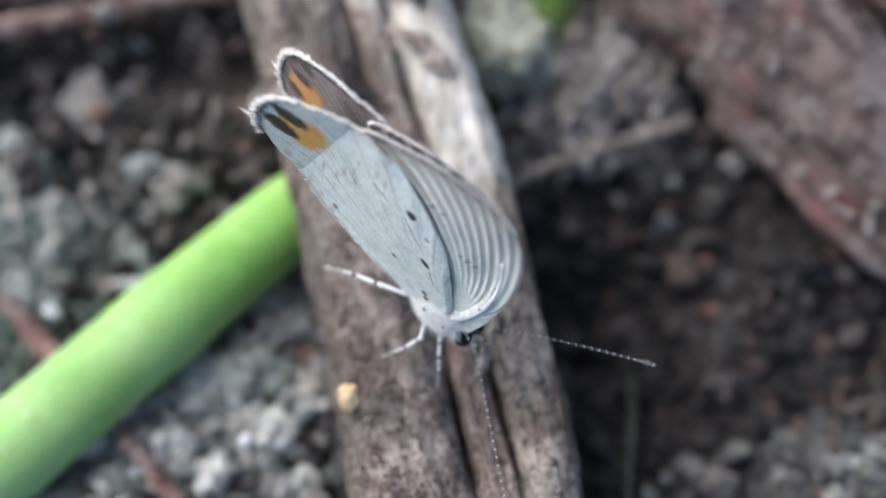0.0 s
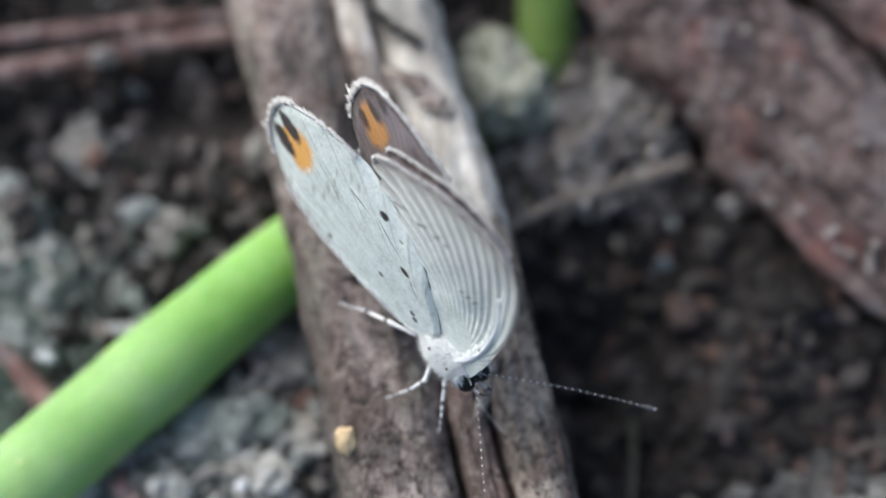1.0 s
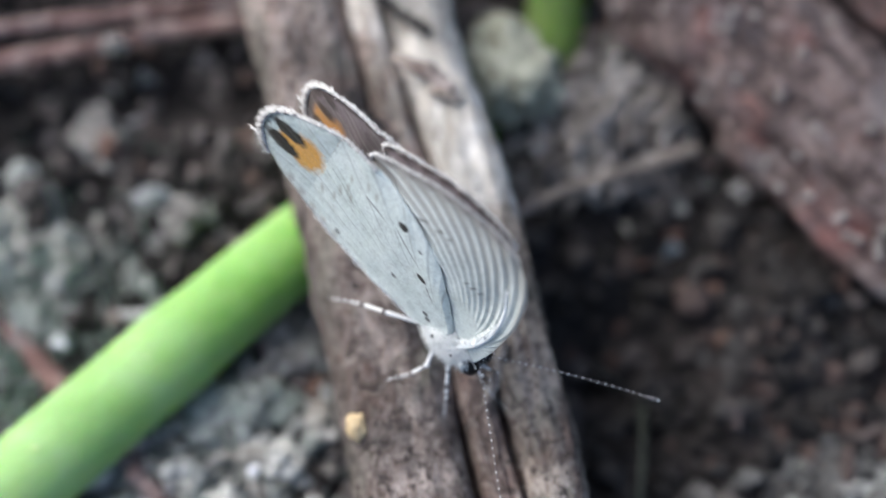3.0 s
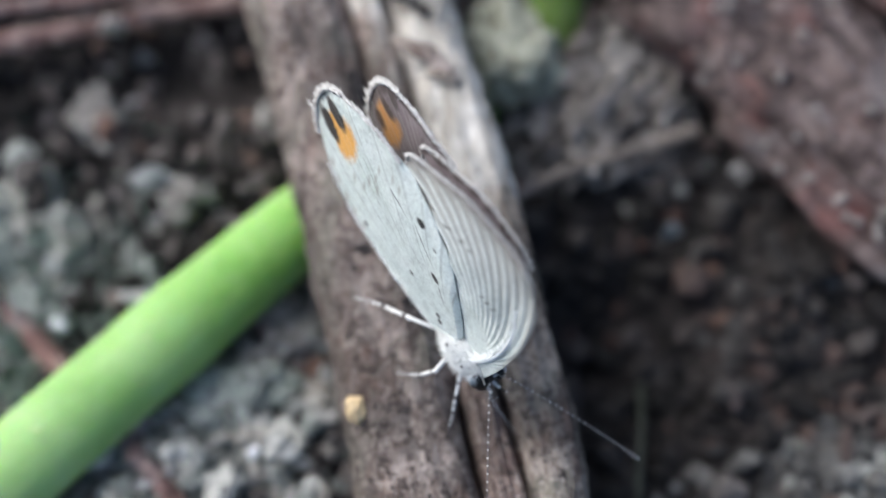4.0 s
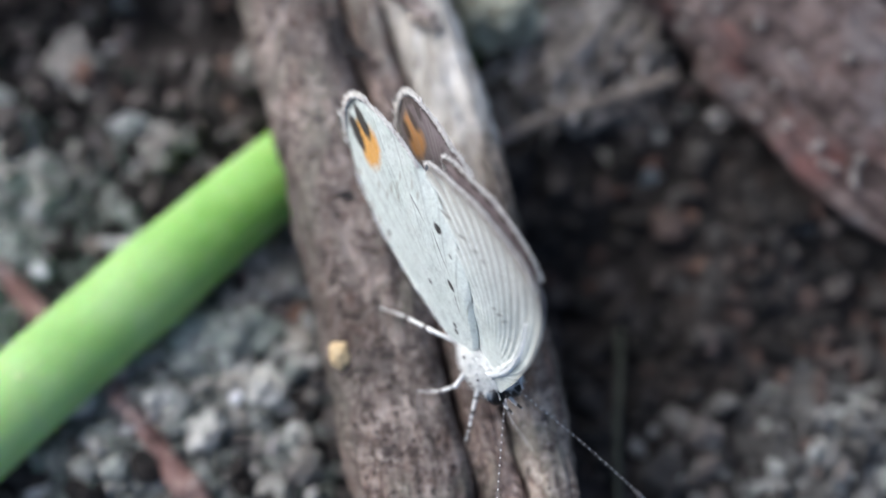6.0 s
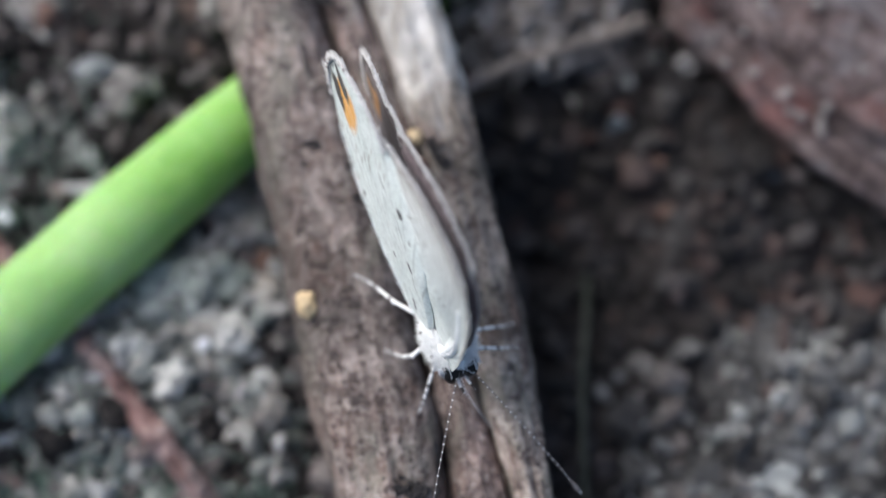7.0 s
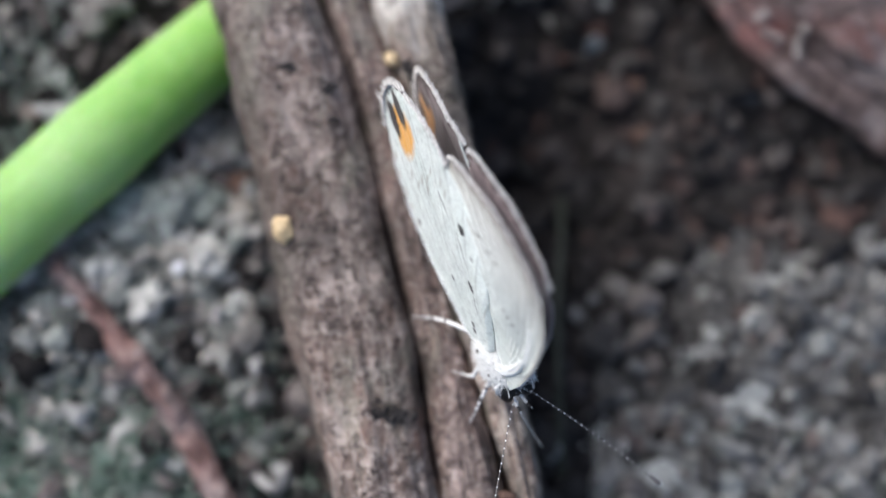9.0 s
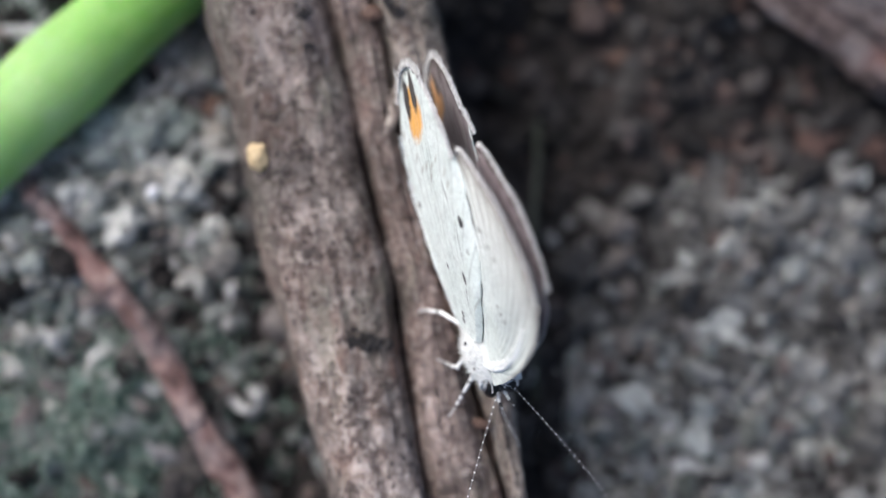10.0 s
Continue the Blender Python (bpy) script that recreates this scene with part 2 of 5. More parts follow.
def wing_material(hind, under):
    m = Mat(("hindwing_" if hind else "forewing_") + ("underside" if under else "upperside"), 0.62, 0.25)
    x, z = wing_plan(m)
    along, out = m.uv("fan")
    scales = m.noise(7.0, 3, 0.7)
    cloud = m.noise(0.6, 3, 0.5)
    wob = m.noise(1.5, 3, 0.6)
    if hind:
        wave = m.math("SINE", m.math("ADD", m.math("MULTIPLY", along, 2 * math.pi * 15), m.math("MULTIPLY", cloud, 1.5)))
    else:
        wave = m.math("COSINE", m.math("MULTIPLY", m.math("SUBTRACT", m.uv("pleat")[0], 0.5), 40 * 2 * math.pi))
    if under:
        base = m.ramp(cloud, (0.3, (0.575, 0.635, 0.6)), (0.7, (0.685, 0.73, 0.7)))
        # worn and thinner patches in the dusting of scales
        base = m.mix(1.0, base, m.ramp(m.noise(2.2, 4, 0.75), (0.34, 0.84), (0.5, 1.0), (0.66, 1.06)), "MULTIPLY")
        if not hind:
            # membrane between the veins greyer towards the outer margin, the veins themselves white
            rear = m.ramp(along, (0.22, 0.25), (0.36, 1.0))
            grey = m.math("MULTIPLY", m.ramp(out, (0.25, 0.0), (0.5, 0.35), (0.88, 1.0)), rear)
            base = m.mix(m.math("MULTIPLY", grey, m.ramp(wave, (0.0, 1.0), (0.85, 0.25))), base, (0.37, 0.365, 0.335))
            dark = m.math("MULTIPLY", m.ramp(wave, (0.0, 0.0), (0.3, 0.45), (0.55, 0.0)), m.ramp(out, (0.08, 0.0), (0.2, 0.9), (0.8, 0.7)))
            dark = m.math("MULTIPLY", dark, m.ramp(wob, (0.35, 0.35), (0.55, 1.0)))
            base = m.mix(dark, base, (0.22, 0.225, 0.215))
            vein = m.math("MULTIPLY", m.ramp(wave, (0.82, 0.0), (0.97, 0.8)), m.math("MULTIPLY", m.ramp(out, (0.35, 0.0), (0.7, 1.0)), rear))
            base = m.mix(vein, base, (0.8, 0.82, 0.79))
            roll = m.math("MULTIPLY", m.ramp(out, (0.88, 0.0), (0.97, 0.6)), m.ramp(along, (0.06, 0.0), (0.14, 1.0), (0.36, 0.9)))
            base = m.mix(roll, base, (0.27, 0.245, 0.215))
            for cx, cz, rx, tilt in ((-0.6, 4.7, 0.75, 0.3), (-2.7, 5.75, 0.9, 0.35), (-4.2, 5.3, 1.2, 0.22), (-5.3, 5.1, 0.6, 0.05)):
                mark = m.math("MULTIPLY", spot_mask(m, x, z, cx, cz, rx, 0.07, 0.6, tilt), m.ramp(wob, (0.38, 0.15), (0.52, 0.75)))
                base = m.mix(mark, base, (0.12, 0.11, 0.095))
        else:
            vein = m.math("MULTIPLY", m.ramp(wave, (0.86, 0.0), (1.0, 0.55)), m.ramp(wob, (0.35, 0.2), (0.6, 1.0)))
            base = m.mix(m.math("MULTIPLY", vein, m.ramp(out, (0.15, 0.0), (0.5, 1.0))), base, (0.3, 0.32, 0.3))
            for cx, cz, rx, tilt in ((-3.9, 3.7, 1.3, -0.45), (-2.2, 2.6, 1.1, -0.75), (-5.9, 3.9, 1.2, -0.1), (-7.4, 3.2, 1.0, -0.25), (-6.6, 2.9, 0.9, -0.2)):
                mark = m.math("MULTIPLY", spot_mask(m, x, z, cx, cz, rx, 0.055, 0.6, tilt), m.ramp(wob, (0.36, 0.1), (0.5, 0.8)))
                base = m.mix(mark, base, (0.16, 0.17, 0.16))
    else:
        base = m.ramp(cloud, (0.3, (0.15, 0.12, 0.125)), (0.7, (0.24, 0.2, 0.21)))
        base = m.mix(m.ramp(wave, (0.3, 0.0), (1.0, 0.25)), base, (0.1, 0.07, 0.068))
        base = m.mix(m.ramp(wob, (0.55, 0.0), (0.7, 0.4)), base, (0.3, 0.27, 0.28))
    if hind and under:
        for cx, cz, rx, rz, soft in ((-9.1, 2.7, 0.95, 1.15, 0.4), (-9.9, 2.6, 0.75, 0.8, 0.4)):
            base = m.mix(spot_mask(m, x, z, cx, cz, rx, rz, soft, 0.25, wob), base, (0.7, 0.36, 0.085))
        for cx, cz, rx, rz in ((-10.25, 2.2, 1.0, 0.46), (-10.2, 3.1, 1.0, 0.46)):
            base = m.mix(spot_mask(m, x, z, cx, cz, rx, rz, 0.3, -0.06, wob), base, (0.018, 0.012, 0.01))
        for cx, cz, rx, rz, k in ((-4.4, 4.4, 0.3, 0.2, 1.0), (-2.57, 2.8, 0.3, 0.15, 1.0), (-3.47, 1.36, 0.2, 0.14, 0.8), (-1.5, 1.0, 0.18, 0.12, 0.9), (-6.35, 0.25, 0.2, 0.13, 0.75), (-1.3, 0.8, 0.18, 0.13, 0.9), (-3.3, 4.0, 0.15, 0.07, 0.6)):
            base = m.mix(m.math("MULTIPLY", spot_mask(m, x, z, cx, cz, rx, rz, 0.4, -0.15, wob), k), base, (0.025, 0.024, 0.022))
        for cx, cz in ((-7.9, 1.7), (-7.3, 2.0), (-7.2, 2.7), (-7.0, 3.3), (-6.4, 4.5), (-5.9, 4.4), (-7.1, 3.9), (-6.7, 3.0)):
            mark = m.math("MULTIPLY", spot_mask(m, x, z, cx, cz, 0.14, 0.36, 0.7, 0.35, wob), 0.5)
            base = m.mix(mark, base, (0.28, 0.26, 0.22))
        # grey checks along the inner edge
        for cx, cz in ((-9.2, 0.5), (-8.5, 0.2), (-7.8, 0.0), (-7.1, -0.1), (-6.4, -0.1)):
            mark = m.math("MULTIPLY", spot_mask(m, x, z, cx, cz, 0.26, 0.34, 0.6, 0.2, wob), 0.6)
            base = m.mix(mark, base, (0.33, 0.31, 0.28))
        tip = m.math("MULTIPLY", m.ramp(x_from(m, x, -11.1), (0.0, 0.8), (0.6, 0.0)), m.ramp(m.noise(3.0, 3, 0.7), (0.4, 0.9), (0.55, 0.0)))
        base = m.mix(tip, base, (0.12, 0.11, 0.11))
    elif hind:
        for cx, cz, rx, rz, soft in ((-9.4, 2.3, 0.75, 1.05, 0.5), (-10.2, 2.35, 0.7, 0.8, 0.5)):
            base = m.mix(m.math("MULTIPLY", spot_mask(m, x, z, cx, cz, rx, rz, soft, 0.0, wob), 0.9), base, (0.62, 0.3, 0.075))
        for cx, cz, rx, rz in ((-10.2, 2.9, 0.7, 0.32), (-10.3, 1.85, 0.7, 0.3), (-10.2, 3.75, 0.55, 0.3)):
            base = m.mix(m.math("MULTIPLY", spot_mask(m, x, z, cx, cz, rx, rz, 0.5, 0.05, wob), 0.9), base, (0.05, 0.035, 0.03))
    lo, hi = (0.3, 0.68) if hind else (0.36, 0.72)
    outer = m.math("MULTIPLY", m.ramp(along, (lo - 0.02, 0.0), (lo + 0.02, 1.0)), m.ramp(along, (hi - 0.02, 1.0), (hi + 0.02, 0.0)))
    line = m.math("MULTIPLY", outer, m.ramp(out, (0.955, 0.0), (0.975, (0.08 if hind else 0.55) if under else 0.85)))
    base = m.mix(line, base, (0.16, 0.13, 0.12) if under else (0.06, 0.045, 0.04))
    base = m.mix(1.0, base, m.ramp(scales, (0.3, 0.88), (0.7, 1.08)), "MULTIPLY")
    m.colour(base).bump(m.math("ADD", scales, m.math("MULTIPLY", wob, 0.8)), 0.04, 0.6)
    m.bsdf.inputs["Sheen Weight"].default_value = 0.15
    return m.mat


M_SOIL = soil_material()
M_CRUMB = crumb_material("soil_crumb", ((0.0, (0.008, 0.007, 0.007)), (0.3, (0.034, 0.03, 0.028)), (0.55, (0.088, 0.078, 0.073)), (0.75, (0.165, 0.145, 0.138)), (0.84, (0.17, 0.105, 0.082)), (0.94, (0.22, 0.2, 0.195)), (0.985, (0.3, 0.29, 0.29)), (1.0, (0.6, 0.59, 0.58))))
# damp humus tones, made darker still to hold the shade beside the stalk
M_SHADED_HUMUS = crumb_material("shaded_humus_crumb", ((0.0, (0.014, 0.013, 0.012)), (0.5, (0.032, 0.029, 0.027)), (0.8, (0.06, 0.053, 0.05)), (0.92, (0.06, 0.05, 0.048)), (0.96, (0.1, 0.05, 0.035)), (1.0, (0.16, 0.16, 0.17))))
M_GRIT = crumb_material("lichen_grit", ((0.0, (0.08, 0.09, 0.08)), (0.3, (0.17, 0.18, 0.165)), (0.6, (0.28, 0.29, 0.275)), (0.85, (0.36, 0.34, 0.3)), (1.0, (0.5, 0.5, 0.49))))
# dark soil tones with the shade of the branch mixed into them
M_SHADED_GRIT = crumb_material("dim_grit", ((0.0, (0.014, 0.013, 0.013)), (0.4, (0.034, 0.031, 0.03)), (0.75, (0.07, 0.066, 0.064)), (0.9, (0.09, 0.048, 0.038)), (1.0, (0.12, 0.117, 0.115))))
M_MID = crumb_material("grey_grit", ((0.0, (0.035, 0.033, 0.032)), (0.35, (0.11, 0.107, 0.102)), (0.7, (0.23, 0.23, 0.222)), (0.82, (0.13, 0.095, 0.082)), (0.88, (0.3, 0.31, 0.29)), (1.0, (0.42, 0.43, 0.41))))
M_MOSS = crumb_material("moss", ((0.0, (0.07, 0.11, 0.09)), (0.4, (0.18, 0.27, 0.215)), (0.75, (0.33, 0.44, 0.37)), (1.0, (0.56, 0.64, 0.55))))
M_STONE = stone_material("lichen_stone", ((0.0, (0.3, 0.32, 0.3)), (0.5, (0.4, 0.41, 0.39)), (1.0, (0.5, 0.5, 0.48))), (0.3, 0.36, 0.31), 0.66)
M_WHITE = stone_material("white_stone", ((0.0, (0.62, 0.62, 0.58)), (1.0, (0.72, 0.71, 0.66))), (0.6, 0.62, 0.58), 0.68)
M_ROCK = stone_material("lichen_rock", ((0.0, (0.3, 0.285, 0.265)), (1.0, (0.4, 0.375, 0.35))), (0.44, 0.47, 0.41), 0.6)
M_OLIVE = stone_material("olive_stone", ((0.0, (0.42, 0.42, 0.31)), (1.0, (0.45, 0.45, 0.33))), (0.5, 0.5, 0.38), 0.78)
M_DULL = stone_material("brown_stone", ((0.0, (0.2, 0.18, 0.165)), (1.0, (0.3, 0.27, 0.25))), (0.26, 0.25, 0.23), 0.62)
M_STALK = stalk_material("brown_stalk", (0.1, 0.066, 0.052), (0.2, 0.152, 0.13), (0.37, 0.315, 0.285), (0.26, 0.23, 0.21))
M_RIB = stalk_material("red_brown_stalk", (0.085, 0.055, 0.045), (0.17, 0.12, 0.102), (0.31, 0.24, 0.21), (0.2, 0.165, 0.15), 0.8, 25.5)
M_PALE = stalk_material("pale_stalk", (0.13, 0.1, 0.08), (0.23, 0.19, 0.16), (0.4, 0.35, 0.3), (0.3, 0.265, 0.235), 1.0)
M_STEM = stem_material()
M_BRANCH = bark_material("branch_bark", (0.04, 0.029, 0.027), (0.098, 0.073, 0.068), (0.19, 0.15, 0.142), (0.17, 0.072, 0.064))
M_TWIG = bark_material("twig_bark", (0.07, 0.042, 0.038), (0.19, 0.115, 0.105), (0.42, 0.33, 0.3), (0.2, 0.115, 0.1))
M_ROOT = bark_material("root_bark", (0.1, 0.08, 0.07), (0.2, 0.17, 0.145), (0.32, 0.28, 0.24), (0.2, 0.16, 0.13))
M_LITTER = bark_material("leaf_litter", (0.16, 0.145, 0.135), (0.31, 0.285, 0.27), (0.52, 0.49, 0.47), (0.28, 0.23, 0.21))
M_FIBRE = crumb_material("dry_fibre", ((0.0, (0.1, 0.085, 0.075)), (0.4, (0.22, 0.195, 0.175)), (0.8, (0.38, 0.35, 0.33)), (1.0, (0.6, 0.58, 0.56))))
M_WART = plain_material("pale_bump", (0.5, 0.6, 0.28), 0.6, 0.2, 3.0)
M_SEED = plain_material("tan_seed", (0.54, 0.41, 0.24), 0.5, 0.35, 1.6)
M_ORANGE = plain_material("orange_bit", (0.105, 0.062, 0.046), 0.7, 0.4, 1.6)
M_QUARTZ = plain_material("quartz", (0.75, 0.77, 0.8), 0.25, 0.15, 1.5, 0.6)
M_GRASS = plain_material("dry_grass", (0.036, 0.04, 0.028), 0.6, 0.3, 1.0)
M_CHAR = plain_material("black_fungus", (0.02, 0.018, 0.018), 0.9, 0.4, 2.0)
M_FW_UNDER, M_FW_UPPER = wing_material(False, True), wing_material(False, False)
M_HW_UNDER, M_HW_UPPER = wing_material(True, True), wing_material(True, False)
M_FUR = plain_material("white_fur", (0.86, 0.88, 0.88), 0.8, 0.08, 4.0)
M_BODY = plain_material("grey_scales", (0.7, 0.74, 0.75), 0.7, 0.2, 3.0)
M_DARK = plain_material("black_chitin", (0.02, 0.02, 0.022), 0.4, 0.3, 4.0)
M_SMOKE = plain_material("smoky_band", (0.13, 0.12, 0.12), 0.6, 0.3, 4.0)
M_EYE = plain_material("eye", (0.006, 0.006, 0.007), 0.32, 0.1, 6.0, 0.25)
M_BAND = plain_material("white_band", (0.78, 0.78, 0.76), 0.6, 0.12, 4.0)


def fringe_material():
    m = Mat("fringe", 0.7, 0.2)
    m.colour(m.ramp(m.island(), (0.0, (0.12, 0.1, 0.095)), (0.12, (0.36, 0.33, 0.32)), (0.26, (0.64, 0.63, 0.62)), (1.0, (0.82, 0.82, 0.81))))
    return m.mat


M_FRINGE = fringe_material()


# ---- mesh helpers ----
def finish(bm, name, materials, smooth=True):
    """A mesh in metres from a bmesh in millimetres."""
    bmesh.ops.scale(bm, vec=(MM, MM, MM), verts=bm.verts)
    bmesh.ops.recalc_face_normals(bm, faces=bm.faces)
    me = bpy.data.meshes.new(name)
    bm.to_mesh(me)
    bm.free()
    for mt in materials if isinstance(materials, (list, tuple)) else (materials,):
        me.materials.append(mt)
    if smooth:
        me.polygons.foreach_set("use_smooth", [True] * len(me.polygons))
    return me


def part(name, bm, material, parent=None, label="", at=(0, 0, 0), smooth=True):
    ob = new(name, finish(bm, name, material, smooth))
    ob.parent = parent
    ob.location = Vector(at) * MM
    return tagged(ob, label)


def empty(name, at=(0, 0, 0)):
    ob = new(name)
    ob.empty_display_size = 0.002
    ob.location = Vector(at) * MM
    return ob


def spline(pts, steps):
    """Points along a smooth curve through pts."""
    pts = [Vector(p) for p in pts]
    ext = [pts[0] * 2 - pts[1], *pts, pts[-1] * 2 - pts[-2]]
    out = []
    for i in range(1, len(ext) - 2):
        a, b, c, d = ext[i - 1:i + 3]
        for k in range(steps):
            t = k / steps
            out.append(0.5 * (2 * b + (c - a) * t + (2 * a - 5 * b + 4 * c - d) * t * t + (3 * b - a - 3 * c + d) * t ** 3))
    out.append(pts[-1].copy())
    return out


def sweep(bm, line, radius, seg=14, flat=1.0, mat_index=None):
    """A closed tube along line. radius(i, angle) in mm; flat squeezes it vertically."""
    rings = []
    up = Vector((0, 0, 1))
    for i, p in enumerate(line):
        d = (line[min(i + 1, len(line) - 1)] - line[max(i - 1, 0)]).normalized()
        side = d.cross(up)
        side = side.normalized() if side.length > 1e-4 else Vector((1, 0, 0))
        top = side.cross(d)
        ring = []
        for k in range(seg):
            a = 2 * math.pi * k / seg
            r = radius(i, a)
            ring.append(bm.verts.new(p + side * (r * math.cos(a)) + top * (r * flat * math.sin(a))))
        rings.append(ring)
    for i, (r0, r1) in enumerate(zip(rings, rings[1:])):
        for k in range(seg):
            fc = bm.faces.new((r0[k], r0[(k + 1) % seg], r1[(k + 1) % seg], r1[k]))
            if mat_index:
                fc.material_index = mat_index(i)
    bm.faces.new(rings[0][::-1])
    bm.faces.new(rings[-1])
    return bm


def ball(bm, centre, size, sub=2, rough=0.0, grain=1.0, seed=0.0, turn=None):
    """A rounded lump; size holds three radii."""
    made = bmesh.ops.create_icosphere(bm, subdivisions=sub, radius=1.0)["verts"]
    for v in made:
        n = v.co.copy()
        k = 1 + rough * noise.fractal(n * grain + Vector((seed, seed * 1.7, seed * 0.3)), 0.9, 2.0, 4)
        q = Vector((n.x * size[0] * k, n.y * size[1] * k, n.z * size[2] * k))
        v.co = (turn @ q if turn else q) + Vector(centre)
    return bm


def blade(bm, p, q, w):
    """A thin tapered hair from p to q."""
    p, q = Vector(p), Vector(q)
    d = (q - p).normalized()
    s = d.orthogonal().normalized() * w
    t = d.cross(s)
    b = [bm.verts.new(p + s), bm.verts.new(p - s * 0.5 + t * 0.87), bm.verts.new(p - s * 0.5 - t * 0.87)]
    tip = bm.verts.new(q)
    for k in range(3):
        bm.faces.new((b[k], b[(k + 1) % 3], tip))
    bm.faces.new(b[::-1])


# ---- plan of the dry stalk ----
def table(rows, y):
    """Linear reading of (y, value) rows."""
    rows = sorted(rows)
    ys = [r[0] for r in rows]
    return float(np.interp(y, ys, [r[1] for r in rows]))


LEFT_EDGE = ((50, -14.0), (31, -9.6), (24.3, -7.7), (19.4, -6.6), (14.9, -5.45), (7.9, -3.95), (5.1, -3.15), (-1.9, -1.4), (-16, 2.0))
GROOVE = ((50, -9.4), (30.3, -4.4), (25.7, -3.5), (18.7, -0.95), (12.5, 0.4), (6.9, 1.75), (2.1, 2.35), (-2.4, 3.05), (-16, 6.0))
GROOVE_B = ((50, -7.6), (30.3, -2.6), (25.7, -1.4), (17.2, 1.45), (12.0, 2.35), (7.7, 3.45), (-0.1, 5.7), (-2.5, 6.3), (-16, 9.0))
RIGHT_EDGE = ((50, -4.0), (29.9, 0.6), (24.9, 2.25), (18.8, 3.75), (12.3, 5.1), (8.2, 5.8), (2.5, 6.55), (-2.5, 7.2), (-16, 10.0))


# ---- the ground ----
def hump(x, y, cx, cy, r, h):
    return h * math.exp(-((x - cx) ** 2 + (y - cy) ** 2) / (r * r))


def ground_z(x, y):
    """Height of the soil in mm at a place given in mm."""
    far = max(0.0, math.hypot(x - 2, y - 16) - 60)
    p = Vector((x, y, 0))
    z = 1.5 * noise.fractal(p / 8.0, 0.9, 2.0, 3) + 0.55 * noise.fractal(p / 2.0 + Vector((7, 3, 1)), 0.8, 2.0, 3)
    z += hump(x, y, 8.5, 16.5, 5.0, -3.2) + hump(x, y, -8.0, 13.5, 4.5, 1.0) + hump(x, y, 16, 1, 8.0, 0.8)
    z += hump(x, y, -1.0, 27, 4.0, -1.6) + hump(x, y, -7.0, 21, 3.0, -0.8)
    return z / (1 + far / 40.0)


def axis_steps(lo, hi, step, reach):
    inner = list(np.arange(lo, hi + step / 2, step))
    out, s = [], step
    a = lo
    while a > -reach:
        s *= 1.35
        a -= s
        out.append(a)
    out = out[::-1] + inner
    s, a = step, inner[-1]
    while a < reach:
        s *= 1.35
        a += s
        out.append(a)
    return out


def build_ground():
    xs, ys = axis_steps(-30, 34, 0.4, 60000), axis_steps(-12, 48, 0.4, 60000)
    verts = [(x * MM, y * MM, ground_z(x, y) * MM) for y in ys for x in xs]
    nx = len(xs)
    faces = [(j * nx + i, j * nx + i + 1, (j + 1) * nx + i + 1, (j + 1) * nx + i) for j in range(len(ys) - 1) for i in range(nx - 1)]
    me = bpy.data.meshes.new("ground")
    me.from_pydata(verts, [], faces)
    me.materials.append(M_SOIL)
    me.polygons.foreach_set("use_smooth", [True] * len(me.polygons))
    tagged(new("ground", me), "dark damp woodland soil with rough crumbly surface", "soil", kind="structure")


ROCKS = ((-13.5, 9.5, 7.5, 5.5, 2.4, -1.0, 20), (18.5, -1.5, 9.5, 6.5, 1.7, -1.0, 165), (-24.0, 20.0, 6.0, 8.0, 2.2, -0.9, 10), (21.5, 9.0, 5.6, 3.6, 1.3, -0.9, 150), (-15.0, -3.0, 8.0, 6.0, 2.0, -1.1, 40))


def rock_bump(k, q):
    return 0.95 * noise.fractal(q / 2.4 + Vector((k * 9.0, 0, 0)), 0.75, 2.1, 5)


def surface_z(x, y):
    """Height of soil or rock in mm, whichever is higher."""
    best = ground_z(x, y)
    for k, (rx0, ry0, rx, ry, rz, z, turn) in enumerate(ROCKS):
        a = radians(turn)
        u = (x - rx0) * math.cos(a) + (y - ry0) * math.sin(a)
        v = -(x - rx0) * math.sin(a) + (y - ry0) * math.cos(a)
        d = 1 - (u / rx) ** 2 - (v / ry) ** 2
        if d > 0.05:
            n = math.sqrt(d)
            q = Vector((u, v, rz * n))
            best = max(best, z + q.z + n * rock_bump(k, q))
    return best


def ico_points(sub):
    bm = bmesh.new()
    bmesh.ops.create_icosphere(bm, subdivisions=sub, radius=1.0)
    v = np.array([p.co[:] for p in bm.verts])
    f = np.array([[p.index for p in fc.verts] for fc in bm.faces])
    bm.free()
    return v, f


def scatter(name, material, spots, label, category, sub=2):
    """Many small lumps in one mesh. spots: x, y, size, lift."""
    v0, f0 = ico_points(sub)
    rng = np.random.default_rng(5)
    vs, fs, k = [], [], 0
    for x, y, s, lift in spots:
        rot = np.array(Euler(rng.uniform(0, 6.28, 3)).to_matrix())
        shape = rng.uniform(0.35, 1.5, 3)
        jag = 1 + 0.3 * np.sin(v0 @ rng.normal(0, 2.6, (3, 1))) + rng.normal(0, 0.14, (len(v0), 1))
        p = (v0 * jag * shape * s) @ rot.T
        p += (x, y, surface_z(x, y) + lift * s)
        vs.append(p)
        fs.append(f0 + k)
        k += len(v0)
    me = bpy.data.meshes.new(name)
    me.from_pydata((np.concatenate(vs) * MM).tolist(), [], np.concatenate(fs).tolist())
    me.materials.append(material)
    tagged(new(name, me), label, category, kind="stuff")


